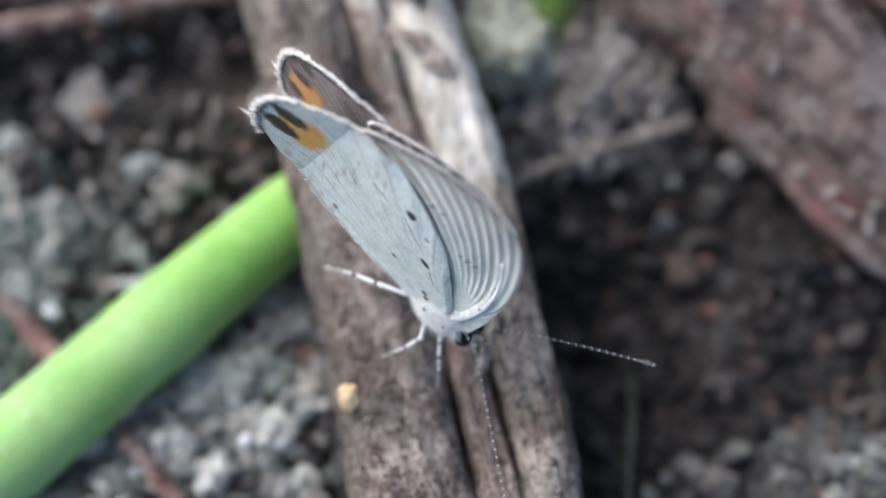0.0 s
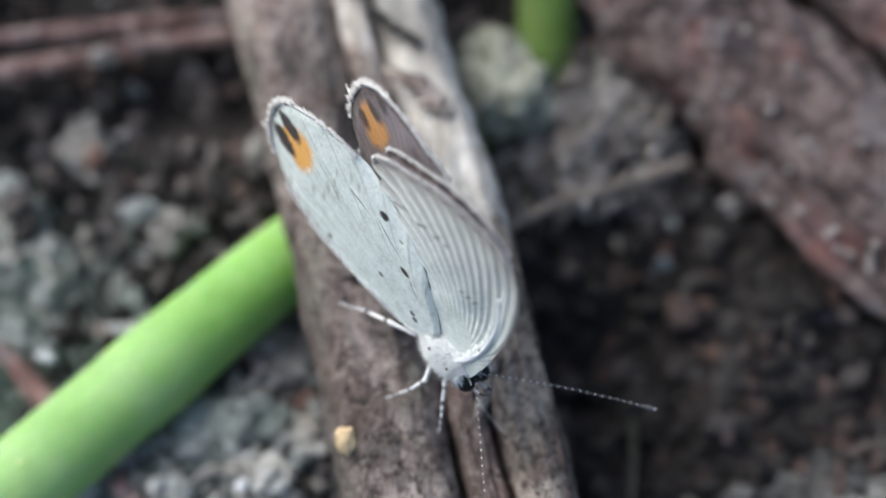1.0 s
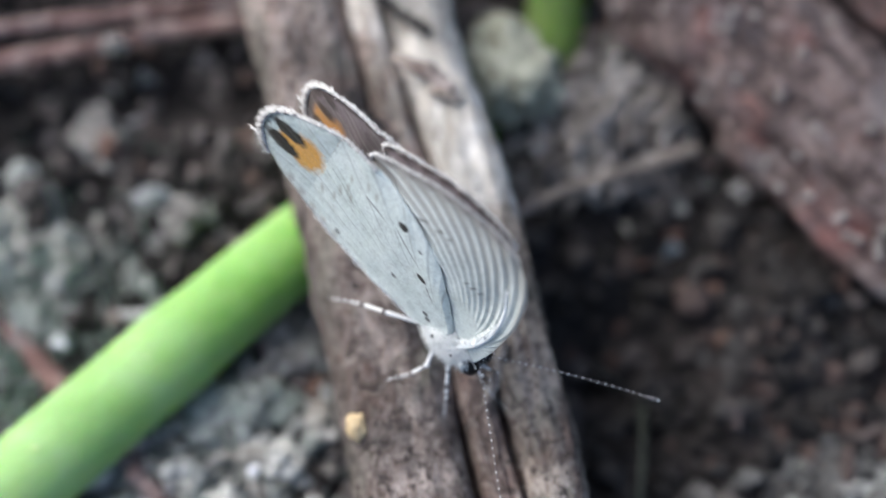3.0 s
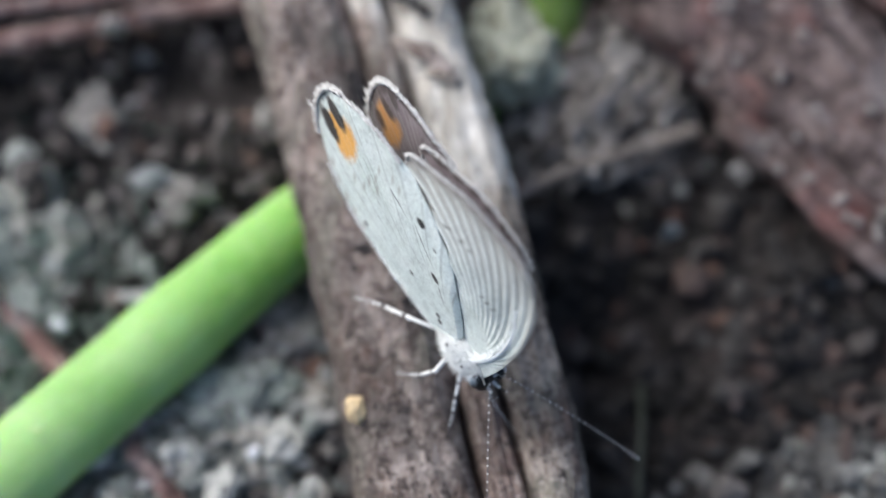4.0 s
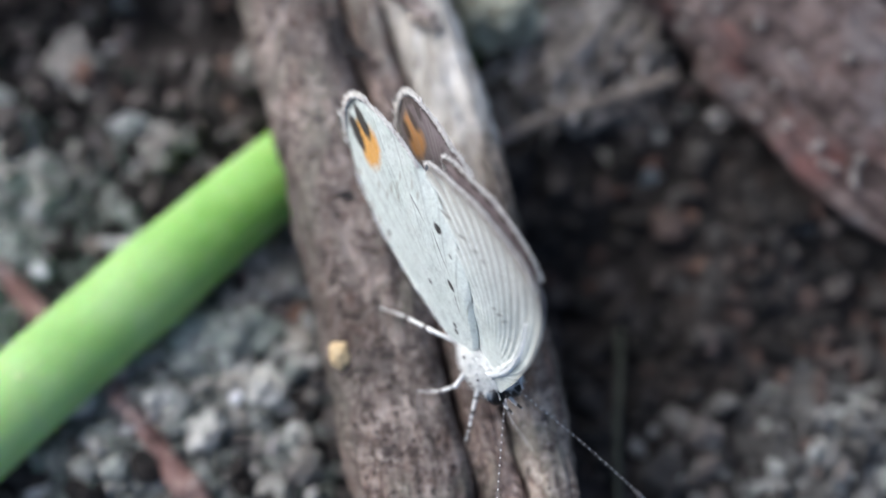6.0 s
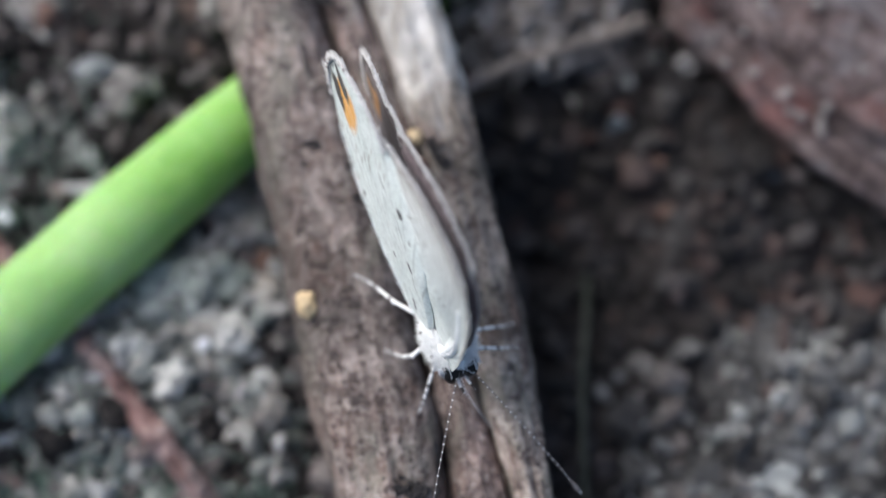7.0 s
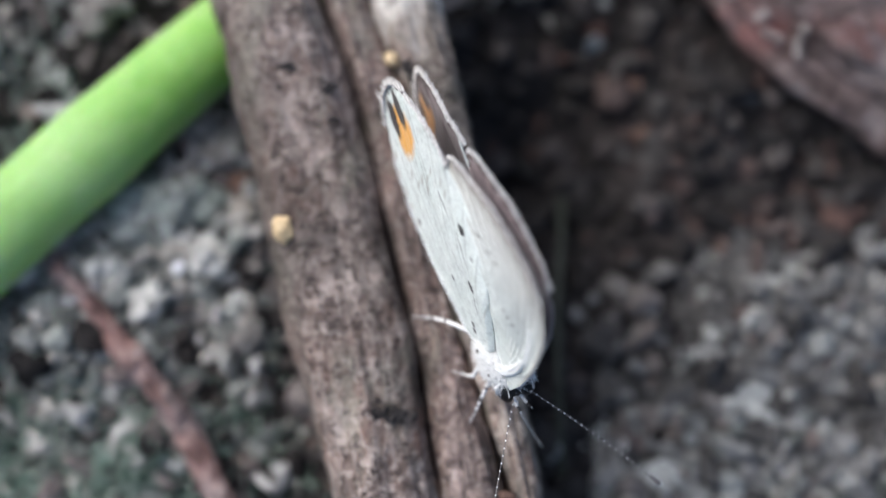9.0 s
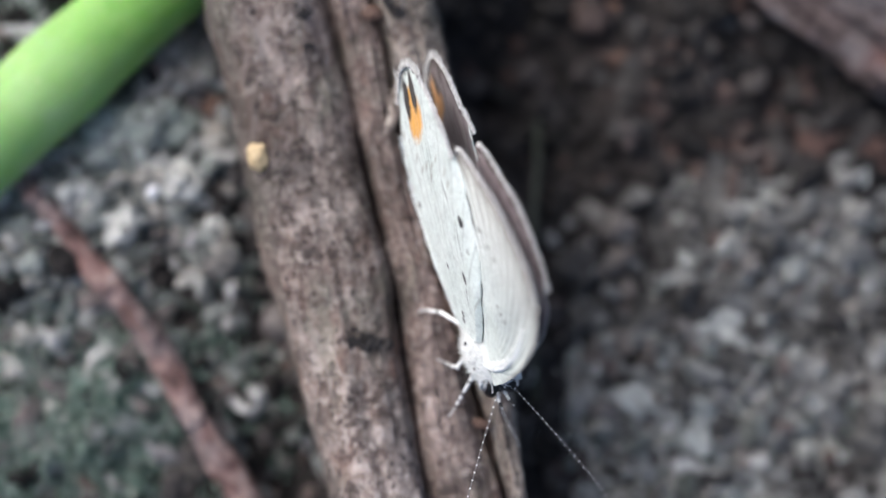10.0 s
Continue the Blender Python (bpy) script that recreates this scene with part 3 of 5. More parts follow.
def build_litter():
    rng = random.Random(3)
    spots = []
    for _ in range(5600):
        x, y = rng.uniform(-28, 32), rng.uniform(-10, 46)
        s = min(0.75, 0.3 * math.exp(rng.gauss(0, 0.6)))
        if rng.random() < 0.55 and surface_z(x, y) > ground_z(x, y) + 0.05:
            continue
        spots.append((x, y, s, rng.uniform(0.0, 0.6)))
    # humus strip along the stalk, its colour darkened for shade, wider towards the branch
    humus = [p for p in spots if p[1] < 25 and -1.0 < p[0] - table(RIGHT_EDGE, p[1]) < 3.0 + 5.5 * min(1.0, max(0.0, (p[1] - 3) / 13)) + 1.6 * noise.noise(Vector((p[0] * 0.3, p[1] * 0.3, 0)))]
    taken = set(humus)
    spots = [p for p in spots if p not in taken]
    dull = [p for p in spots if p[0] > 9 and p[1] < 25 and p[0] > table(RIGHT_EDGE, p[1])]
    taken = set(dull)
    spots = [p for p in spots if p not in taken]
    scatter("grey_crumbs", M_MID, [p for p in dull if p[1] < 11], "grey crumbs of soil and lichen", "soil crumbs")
    # from y 11 on the crumb colour also carries shade from the branch
    scatter("dull_crumbs", M_SHADED_GRIT, [p for p in dull if p[1] >= 11], "dull brown and grey crumbs of soil, coloured darker for branch shade", "soil crumbs")
    scatter("soil_crumbs", M_CRUMB, spots, "dark brown and grey crumbs of soil and bark", "soil crumbs")
    scatter("humus_crumbs", M_SHADED_HUMUS, humus, "almost black damp humus crumbs, colour darkened for shade by the stalk", "humus")
    spots = []
    for cx, cy, rx, ry, n in ((-11, 9.5, 7, 6, 520), (-19, 20, 5, 7, 160), (-9, 15.5, 3.5, 2.5, 50), (-6, 0, 4, 5, 110), (-12.5, 1.5, 5, 4, 210), (8, 28, 4, 4, 110), (14.5, -0.5, 4, 2.6, 260), (20, 1.5, 4, 3, 130)):
        for _ in range(n):
            spots.append((rng.gauss(cx, rx * 0.55), rng.gauss(cy, ry * 0.55), min(0.6, 0.24 * math.exp(rng.gauss(0, 0.55))), 0.35))
    scatter("lichen_grit", M_GRIT, spots, "pale grey lichen-covered grit lying on the soil", "grit")
    # far grit, by the branch, takes the tones darkened for its shade
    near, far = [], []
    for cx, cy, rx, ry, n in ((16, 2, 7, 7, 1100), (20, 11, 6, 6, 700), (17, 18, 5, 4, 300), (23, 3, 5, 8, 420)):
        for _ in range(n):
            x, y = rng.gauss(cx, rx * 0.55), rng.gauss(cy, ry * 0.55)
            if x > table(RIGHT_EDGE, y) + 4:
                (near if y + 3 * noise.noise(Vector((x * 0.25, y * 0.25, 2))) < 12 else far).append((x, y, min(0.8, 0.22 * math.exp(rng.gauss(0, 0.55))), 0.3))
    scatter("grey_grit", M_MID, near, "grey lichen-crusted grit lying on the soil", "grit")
    scatter("dim_grit", M_SHADED_GRIT, far, "dull brownish-grey grit with branch shade put into its colour", "grit")
    bm = bmesh.new()
    for _ in range(5200):
        if rng.random() < 0.8:
            x, y = rng.gauss(-12.5, 3.6), rng.gauss(1.0, 2.6)
        else:
            x, y = rng.gauss(-20, 3.0), rng.gauss(17, 4.0)
        z = surface_z(x, y)
        h = rng.uniform(0.4, 1.1)
        blade(bm, (x, y, z - 0.1), (x + rng.gauss(0, 0.4), y + rng.gauss(0, 0.4), z + h), rng.uniform(0.06, 0.16))
    ob = part("moss", bm, M_MOSS)
    tagged(ob, "low grey-green moss growing on damp soil", "moss", kind="stuff")


STONES = (  # x, y, radius, flatness, turn, lift, kind
    (-10.3, 13.9, 2.3, 0.55, 20, 0.2, 0), (-12.5, 13.2, 1.2, 0.6, 70, 0.35, 0), (-7.8, 11.7, 1.15, 0.8, 10, 0.5, 1), (-10.5, 9.7, 0.95, 0.8, 40, 0.5, 1),
    (-12.6, 11.2, 1.1, 0.7, 0, 0.4, 1), (-8.4, 17.4, 2.3, 0.4, 60, 0.5, 2), (-15.2, 9.4, 0.9, 0.7, 15, 0.4, 0), (-6.4, 9.6, 0.55, 0.8, 80, 0.5, 1),
    (-14.6, 7.9, 0.7, 0.8, 33, 0.5, 0), (-8.3, 9.0, 0.6, 0.7, 5, 0.4, 2), (-6.2, 8.0, 0.9, 0.6, 50, 0.4, 2), (-20.8, 18.8, 1.2, 0.6, 50, 0.4, 0),
    (3.3, 31.2, 2.7, 0.8, 100, 0.9, 3), (-7.9, 22.6, 0.9, 0.7, 9, 0.4, 1), (-8.9, 28.3, 1.0, 0.8, 100, 0.4, 2), (10.7, 3.2, 0.5, 0.8, 30, 0.2, 0),
    (-22.0, 26.5, 1.0, 0.6, 18, 0.3, 0), (21.5, 7.0, 0.7, 0.6, 81, 0.2, 2), (-9.2, 12.4, 0.8, 0.7, 20, 0.2, 1), (-11.6, 12.0, 0.75, 0.7, 50, 0.3, 0), (-8.9, 10.5, 0.65, 0.7, 90, 0.3, 2), (-6.5, 12.5, 0.6, 0.7, 30, 0.3, 0), (-11.9, 10.1, 0.7, 0.7, 5, 0.3, 0), (-13.7, 9.9, 0.6, 0.7, 70, 0.3, 1), (-9.6, 8.4, 0.5, 0.8, 30, 0.3, 1), (-7.0, 9.0, 0.6, 0.7, 62, 0.3, 0), (-5.8, 11.2, 0.5, 0.8, 12, 0.3, 2), (-14.4, 12.6, 0.8, 0.6, 44, 0.3, 0), (-16.6, 11.0, 0.7, 0.7, 25, 0.3, 1), (-6.0, 5.8, 0.6, 0.7, 15, 0.3, 2), (-9.0, 6.2, 0.5, 0.7, 75, 0.3, 0),
    (7.9, 27.9, 0.55, 0.7, 30, 1.6, 1), (5.8, 26.5, 0.4, 0.7, 0, 2.2, 1), (9.6, 27.4, 0.7, 0.6, 10, 0.8, 2), (6.6, 25.9, 0.5, 0.6, 10, 1.2, 2), (12.2, 29.6, 0.6, 0.6, 10, 0.5, 2), (-13.0, 24.0, 1.3, 0.5, 30, 0.3, 2), (-18.5, 29.5, 1.5, 0.4, 70, 0.3, 2), (-15.2, 20.6, 0.8, 0.7, 30, 0.4, 0),
)
def build_stones():
    for k, (x, y, r, f, turn, lift, kind) in enumerate(STONES):
        bm = ball(bmesh.new(), (0, 0, 0), (r, r * 0.8, r * f), 4, 0.55, 1.25, 3.1 * k + 0.7)
        ob = part("stone", bm, (M_STONE, M_WHITE, M_DULL, M_OLIVE)[kind], None, "", (x, y, surface_z(x, y) + r * f * lift))
        ob.rotation_euler = (0, 0, radians(turn))
        tagged(ob, ("small grey lichen-spotted stone half sunk in soil", "small whitish stone lying on the soil", "small brownish-grey stone lying on the soil", "rounded olive-grey stone lying over the green stem")[kind], "stone", "stones on the soil")
    for k, (x, y, rx, ry, rz, z, turn) in enumerate(ROCKS):
        bm = bmesh.new()
        for v in bmesh.ops.create_icosphere(bm, subdivisions=6, radius=1.0)["verts"]:
            n = v.co.copy()
            q = Vector((n.x * rx, n.y * ry, n.z * rz))
            v.co = q + n * rock_bump(k, q) + Vector((0, 0, 0.22 * noise.fractal(q * 1.3, 0.6, 2.0, 3)))
        ob = part("rock", bm, M_ROCK, None, "", (x, y, z))
        ob.rotation_euler = (0, 0, radians(turn))
        tagged(ob, "rough grey rock crusted with pale green lichen, sunk in soil", "rock", "rocks in the soil")


# ---- the dry stalk that carries the butterfly ----
def stalk_sag(y):
    """The stalk lies over the green stem and comes down at both ends."""
    return -0.0035 * max(0, y - 30) ** 2 * 2.2 - 0.006 * max(0, -2 - y) ** 2


def strand(parent, lo, hi, top, thick, material, seed, label, overlap=0.25):
    bm = bmesh.new()
    rings, seg = [], 72
    ys = np.arange(-16, 50.01, 0.3)
    for y in ys:
        a, b = table(lo, y) - overlap, table(hi, y) + overlap
        cx, hw = (a + b) / 2, (b - a) / 2
        cz, hz = top - thick / 2 + stalk_sag(y), thick / 2
        ring = []
        for k in range(seg):
            t = 2 * math.pi * k / seg
            c, s = math.cos(t), math.sin(t)
            r = (abs(c) ** 2.6 + abs(s) ** 2.6) ** (-1 / 2.6)
            p = Vector((cx + hw * c * r, y, cz + hz * s * r))
            g = noise.fractal(Vector((k * 0.5 + seed, y * 0.06, seed)), 0.8, 2.0, 3) * 0.16
            g += 0.05 * noise.fractal(Vector((p.x * 1.6, y * 1.1 + seed, p.z * 1.6)), 0.6, 2.1, 4)
            g += noise.fractal(Vector((c * 1.6 + seed, y * 0.22, s * 1.6)), 0.9, 2.0, 3) * 0.22
            g += 0.10 * noise.noise(Vector((p.x * 2.2, y * 1.3, p.z * 2.2 + seed)))
            ring.append(bm.verts.new(p + Vector((c, 0, s)) * g))
        rings.append(ring)
    for r0, r1 in zip(rings, rings[1:]):
        for k in range(seg):
            bm.faces.new((r0[k], r0[(k + 1) % seg], r1[(k + 1) % seg], r1[k]))
    bm.faces.new(rings[0])
    bm.faces.new(rings[-1])
    return part("strand", bm, material, parent, label)


def stalk_top(x, y):
    return 8.5 + stalk_sag(y)


def build_stalk():
    root = empty("dry_stalk")
    strand(root, LEFT_EDGE, GROOVE, 8.6, 5.0, M_STALK, 1.3, "brown weathered strand with dark specks", -0.12)
    strand(root, GROOVE, GROOVE_B, 8.0, 3.6, M_RIB, 5.1, "thin red-brown strand between two grooves", -0.06)
    strand(root, GROOVE_B, RIGHT_EDGE, 8.4, 4.4, M_PALE, 9.4, "pale strand with peeled bleached bark", 0.0)
    rng = random.Random(11)
    # loose flakes of bark along the edges
    for x, y, l, w, a in ((1.9, 14.0, 2.8, 0.3, 74), (-1.1, 28.0, 3.4, 0.42, -34), (-0.2, 26.9, 1.7, 0.3, -20)):
        bm = bmesh.new()
        line = [Vector((math.cos(radians(-a)) * (s - 0.5) * l, math.sin(radians(a)) * (s - 0.5) * l, 0.25 * math.sin(math.pi * s) + 0.1 * rng.uniform(-1, 1))) for s in np.linspace(0, 1, 9)]
        sweep(bm, line, lambda i, t: w * (0.35 + 0.65 * math.sin(math.pi * (i + 0.5) / 9)) * (1 + 0.2 * math.sin(3 * t + i)), 10, 0.3)
        part("bark_flake", bm, M_PALE if a > -30 else M_STALK, root, "loose curled flake of bark", (x, y, stalk_top(x, y) + 0.12))
    # dark fungus marks, low crusts
    for x, y, l, a in ((-2.95, 18.3, 2.6, -29), (0.5, 3.9, 2.2, -4), (-4.0, 26.3, 2.0, -64), (-3.3, 25.6, 1.0, -40), (2.2, 15.0, 1.0, -70), (1.5, 18.5, 0.9, -68), (1.9, 17.9, 0.45, -30), (-2.0, 16.3, 0.7, 5), (-2.2, 31.2, 3.4, -38), (-3.6, 33.0, 1.2, -60)):
        bm = bmesh.new()
        for _ in range(int(22 * l)):
            s = rng.uniform(-0.5, 0.5) * l
            q = rng.gauss(0, 0.15 if l > 1.7 else 0.1)
            ca, sa = math.cos(radians(a)), math.sin(radians(a))
            ball(bm, (s * ca - q * sa, s * sa + q * ca, 0), (rng.uniform(0.08, 0.24), rng.uniform(0.06, 0.14), 0.06), 1, 0.3, 2.0, s)
        tagged(part("fungus_crust", bm, M_CHAR, root, "black crust of fungus on the bark", (x, y, stalk_top(x, y) + 0.08)), kind="stuff")
    tagged(root, "dry weathered brown plant stalk split into strands lying over soil", "stalk")


# ---- stems, branches, twigs ----
def rod(name, pts, radius, material, label, category, seg=18, rough=0.08, flat=1.0, steps=10, knots=()):
    line = spline(pts, steps)
    n = len(line)
    sd = pts[0][0]

    def r(i, a):
        base = radius[0] + (radius[1] - radius[0]) * i / (n - 1)
        for where, gain in knots:
            base *= 1 + gain * math.exp(-((i / (n - 1) - where) / 0.025) ** 2)
        d = Vector((math.cos(a) * 1.3 + sd, math.sin(a) * 1.3, line[i].length * 0.35))
        return base * (1 + rough * noise.fractal(d, 0.65, 2.1, 5))

    return tagged(part(name, sweep(bmesh.new(), line, r, seg, flat), material), label, category)


def build_rods():
    stem = rod("green_stem", [(-30, 0.8, 2.3), (-23, 7.35, 2.5), (-18, 11.93, 2.8), (-13, 16.45, 3.1), (-8, 21.05, 3.0), (-4.5, 24.4, 1.5), (0, 28.2, -0.6), (4.4, 32.0, -1.7), (5.6, 34.8, 0.4), (5.4, 38.5, 3.0), (4.5, 48, 5.6)],
        (2.36, 1.4), M_STEM, "smooth fresh green plant stem passing under the dry stalk", "stem", 28, 0.012, 1.0, 14, ((0.30, 0.05),))
    part("leaf_scar", ball(bmesh.new(), (-18.3, 11.6, 5.14), (0.24, 0.1, 0.07), 2, 0.3, 2.0, 3.0), M_WART, stem, "small pale scar on the green skin")
    for x, y, z, r in ((-20.4, 8.7, 4.85, 0.12), (-13.6, 15.6, 5.45, 0.08)):
        part("skin_speck", ball(bmesh.new(), (x, y, z), (r * 1.4, r, r * 0.6), 2, 0.3, 2.0, x), M_WART, stem, "tiny pale bump on the green skin")
    branch = rod("branch", [(2.7, 47.6, 2.4), (9.2, 40.1, 2.6), (14.9, 32.8, 2.6), (19.3, 26.8, 2.5), (24.2, 22.1, 2.2), (31.6, 17.6, 1.6), (40.5, 13.6, 1.0)],
                 (4.3, 4.6), M_BRANCH, "thick grey-brown branch with reddish worn bark lying on soil", "branch", 110, 0.25, 0.62, 44)
    rng = random.Random(8)
    wart = finish(ball(bmesh.new(), (0, 0, 0), (0.26, 0.22, 0.2), 2, 0.25, 1.5), "bark_wart", M_LITTER)
    line = spline([(9.2, 40.1, 2.6), (14.9, 32.8, 2.6), (19.3, 26.8, 2.5), (24.2, 22.1, 2.2)], 12)
    for _ in range(55):
        p = rng.choice(line) + Vector((rng.uniform(-0.3, 0.3), rng.uniform(-0.3, 0.3), 0))
        a = rng.uniform(0.1, math.pi - 0.1)
        a = a * 0.5 if rng.random() < 0.4 else a
        q = p + Vector((0.78, 0.62, 0)) * (-4.3 * math.cos(a)) + Vector((0, 0, 2.75 * math.sin(a)))
        ob = new("bark_wart", wart)
        ob.parent, ob.location = branch, q * MM
        ob.rotation_euler = (0, 0, rng.uniform(0, 6))
        tagged(ob, "pale wart on the bark")
    rod("branch", [(15, 47, 2.5), (21.5, 38.5, 2.6), (27.5, 32.0, 2.3), (34, 27.5, 1.8)], (3.2, 3.4), M_BRANCH,
        "grey-brown branch with reddish bark beside a thicker one", "branch", 60, 0.22, 0.7, 26)
    rod("twig", [(-34, 31.5, 2.4), (-26, 33.4, 2.4), (-18.3, 34.7, 2.2), (-10.75, 35.5, 2.0), (-4, 36.0, 1.2)], (0.4, 0.36), M_TWIG,
        "thin dark reddish twig lying on soil", "twig", 12, 0.3, 1.0, 12)
    pale_twig = rod("twig", [(-34, 30.2, 2.3), (-22.44, 32.15, 2.3), (-17.3, 33.05, 2.4), (-13.9, 33.85, 2.3), (-10.4, 34.3, 2.2), (-5, 35.0, 1.2)], (0.54, 0.42), M_TWIG,
        "thin dark reddish twig with a pale knot lying on soil", "twig", 12, 0.3, 1.0, 12, ((0.5, 0.35),))
    part("knot", ball(bmesh.new(), (-17.1, 32.75, 2.75), (0.62, 0.5, 0.5), 3, 0.35, 1.6, 2.0), M_LITTER, pale_twig, "pale round knot on the bark")
    bent_twig = rod("twig", [(-24.5, 21.5, 0.9), (-19.5, 16.2, 1.2), (-14.9, 11.5, 1.5), (-11.65, 7.3, 1.7), (-8.95, 3.85, 1.8), (-7.15, 0.45, 1.8), (-5.1, -2.9, 1.7), (-1.8, -9, 1.2)], (0.5, 0.7), M_TWIG,
        "bent reddish-brown dead twig lying on mossy soil", "twig", 14, 0.28, 1.0, 12, ((0.45, 0.3), (0.8, 0.2)))
    for x, y, z, r in ((-11.3, 6.75, 2.15, 0.5), (-9.2, 4.4, 2.3, 0.42), (-7.3, 0.6, 2.35, 0.45), (-14.6, 11.0, 2.0, 0.4)):
        part("knot", ball(bmesh.new(), (x, y, z), (r, r * 1.2, r * 0.8), 3, 0.35, 1.6, x), M_TWIG, bent_twig, "worn reddish knot on the bark")
    rod("root", [(-2, 21.5, 1.8), (3.3, 23.6, 2.2), (6.0, 24.9, 2.2), (9.7, 26.2, 1.8), (12.5, 27.4, 1.2)], (0.24, 0.32), M_ROOT,
        "pale brown crooked root crossing the soil", "root", 12, 0.3, 1.0, 10)
    fib = bmesh.new()
    for _ in range(230):
        x, y = 8.0 + max(-4.5, min(3.2, rng.gauss(0, 2.2))), 28.4 + max(-2.8, min(4.5, rng.gauss(0, 2.3)))
        a, l = rng.gauss(0.9, 0.8), rng.uniform(1.0, 3.2)
        z = ground_z(x, y) + rng.uniform(0.2, 1.9)
        bow = rng.gauss(0, 0.35)
        pts = [Vector((x + math.cos(a) * l * (q - 0.5) - math.sin(a) * bow * (1 - (2 * q - 1) ** 2), y + math.sin(a) * l * (q - 0.5) + math.cos(a) * bow * (1 - (2 * q - 1) ** 2), z + 0.4 * (q - 0.5) * rng.choice((-1, 1)))) for q in (0, 0.25, 0.5, 0.75, 1)]
        w = rng.uniform(0.07, 0.24)
        sweep(fib, pts, lambda i, t: w * (1 - 0.12 * i), 6)
    tagged(part("dry_fibres", fib, M_FIBRE), "grey tangle of dry plant fibres on the soil", "plant fibres", kind="stuff")
    rod("grass_blade", [(9.4, 15.0, -1.6), (9.1, 12.2, -0.2), (8.7, 9.3, 0.7), (8.6, 4.1, 0.8), (8.9, 0, 0.2)], (0.2, 0.14), M_GRASS,
        "faded thin grass blade lying on dark soil", "grass", 8, 0.1, 0.35, 10)


def build_leaf_bits():
    for k, (x, y, w, l, turn) in enumerate(((6.2, 26.6, 0.5, 1.9, 35), (9.6, 28.4, 0.45, 2.2, 48), (-8.0, 19.2, 1.6, 2.2, 10), (5.6, 27.9, 1.2, 2.0, 60))):
        bm = bmesh.new()
        n = 22
        for side in (0, 1):
            for i in range(n):
                for j in range(n):
                    u, v = i / (n - 1) * 2 - 1, j / (n - 1) * 2 - 1
                    wid = math.sqrt(max(0.02, 1 - u * u)) * (1 + 0.2 * noise.noise(Vector((u * 3, k, 0))))
                    z = 0.75 * noise.fractal(Vector((u * 2.2 + k, v * 2.2, k * 2.0)), 0.7, 2.0, 4) + 0.35 * v * v
                    bm.verts.new((u * l, v * w * wid, z - side * 0.12))
        bm.verts.ensure_lookup_table()
        vs = bm.verts
        for i in range(n - 1):
            for j in range(n - 1):
                a = i * n + j
                bm.faces.new((vs[a], vs[a + 1], vs[a + n + 1], vs[a + n]))
                b = n * n + a
                bm.faces.new((vs[b], vs[b + n], vs[b + n + 1], vs[b + 1]))
        rim = [j for j in range(n)] + [i * n + n - 1 for i in range(1, n)] + [(n - 1) * n + j for j in range(n - 2, -1, -1)] + [i * n for i in range(n - 2, 0, -1)]
        for a, b in zip(rim, rim[1:] + rim[:1]):
            bm.faces.new((vs[a], vs[a + n * n], vs[b + n * n], vs[b]))
        ob = part("leaf_fragment", bm, M_LITTER, None, "", (x, y, ground_z(x, y) + 0.65))
        ob.rotation_euler = (radians(8 * math.sin(k * 2.1)), radians(8 * math.cos(k * 1.7)), radians(turn))
        tagged(ob, "crumpled greyish decayed leaf fragment on soil", "dead leaf", "leaf fragments")


def build_bits():
    def bit(name, x, y, z, size, mat, label, cat, turn=0, seed=0.0):
        ob = part(name, ball(bmesh.new(), (0, 0, 0), size, 3, 0.3, 1.2, seed), mat, None, "", (x, y, z))
        ob.rotation_euler = (0, 0, radians(turn))
        tagged(ob, label, cat)

    bit("seed", -3.95, 11.72, 8.45, (0.42, 0.62, 0.38), M_SEED, "small tan angular seed stuck on the dry stalk", "seed", 10, 2.2)
    bit("seed", 5.25, 0.45, 8.35, (0.36, 0.22, 0.2), M_ORANGE, "small brownish seed lying on the dry stalk", "seed", -15, 4.4)
    bit("seed", 0.75, 19.2, 8.2, (0.3, 0.36, 0.26), M_SEED, "tiny tan seed in the groove of the dry stalk", "seed", 30, 6.1)
    bit("bark_crumb", 0.95, 17.9, 8.2, (0.42, 0.34, 0.25), M_ORANGE, "tiny orange-brown bark crumb on the dry stalk", "bark crumb", 0, 1.0)
    for x, y, s in ((11.55, 20.3, 0.55), (13.1, 20.35, 0.5), (13.6, 17.9, 0.6), (-6.4, 15.2, 0.9), (20.6, 2.3, 0.5), (-10.0, 0.4, 0.4), (-6.3, 13.6, 0.6), (17.4, 17.3, 0.5)):
        bit("bark_crumb", x, y, surface_z(x, y) + s * 0.3, (s, s * 0.7, s * 0.5), M_ORANGE, "orange-brown crumb of bark on the soil", "bark crumb", x * 40, x)
    for x, y, s in ((-7.7, -1.6, 0.6), (-16.4, 7.0, 0.45), (-9.2, 11.2, 0.4), (-19.0, 17.6, 0.5), (-4.6, 9.9, 0.4)):
        bit("quartz_grain", x, y, surface_z(x, y) + s * 0.4, (s, s * 0.8, s * 0.7), M_QUARTZ, "glinting white quartz grain on the soil", "quartz grain", x * 30, x)


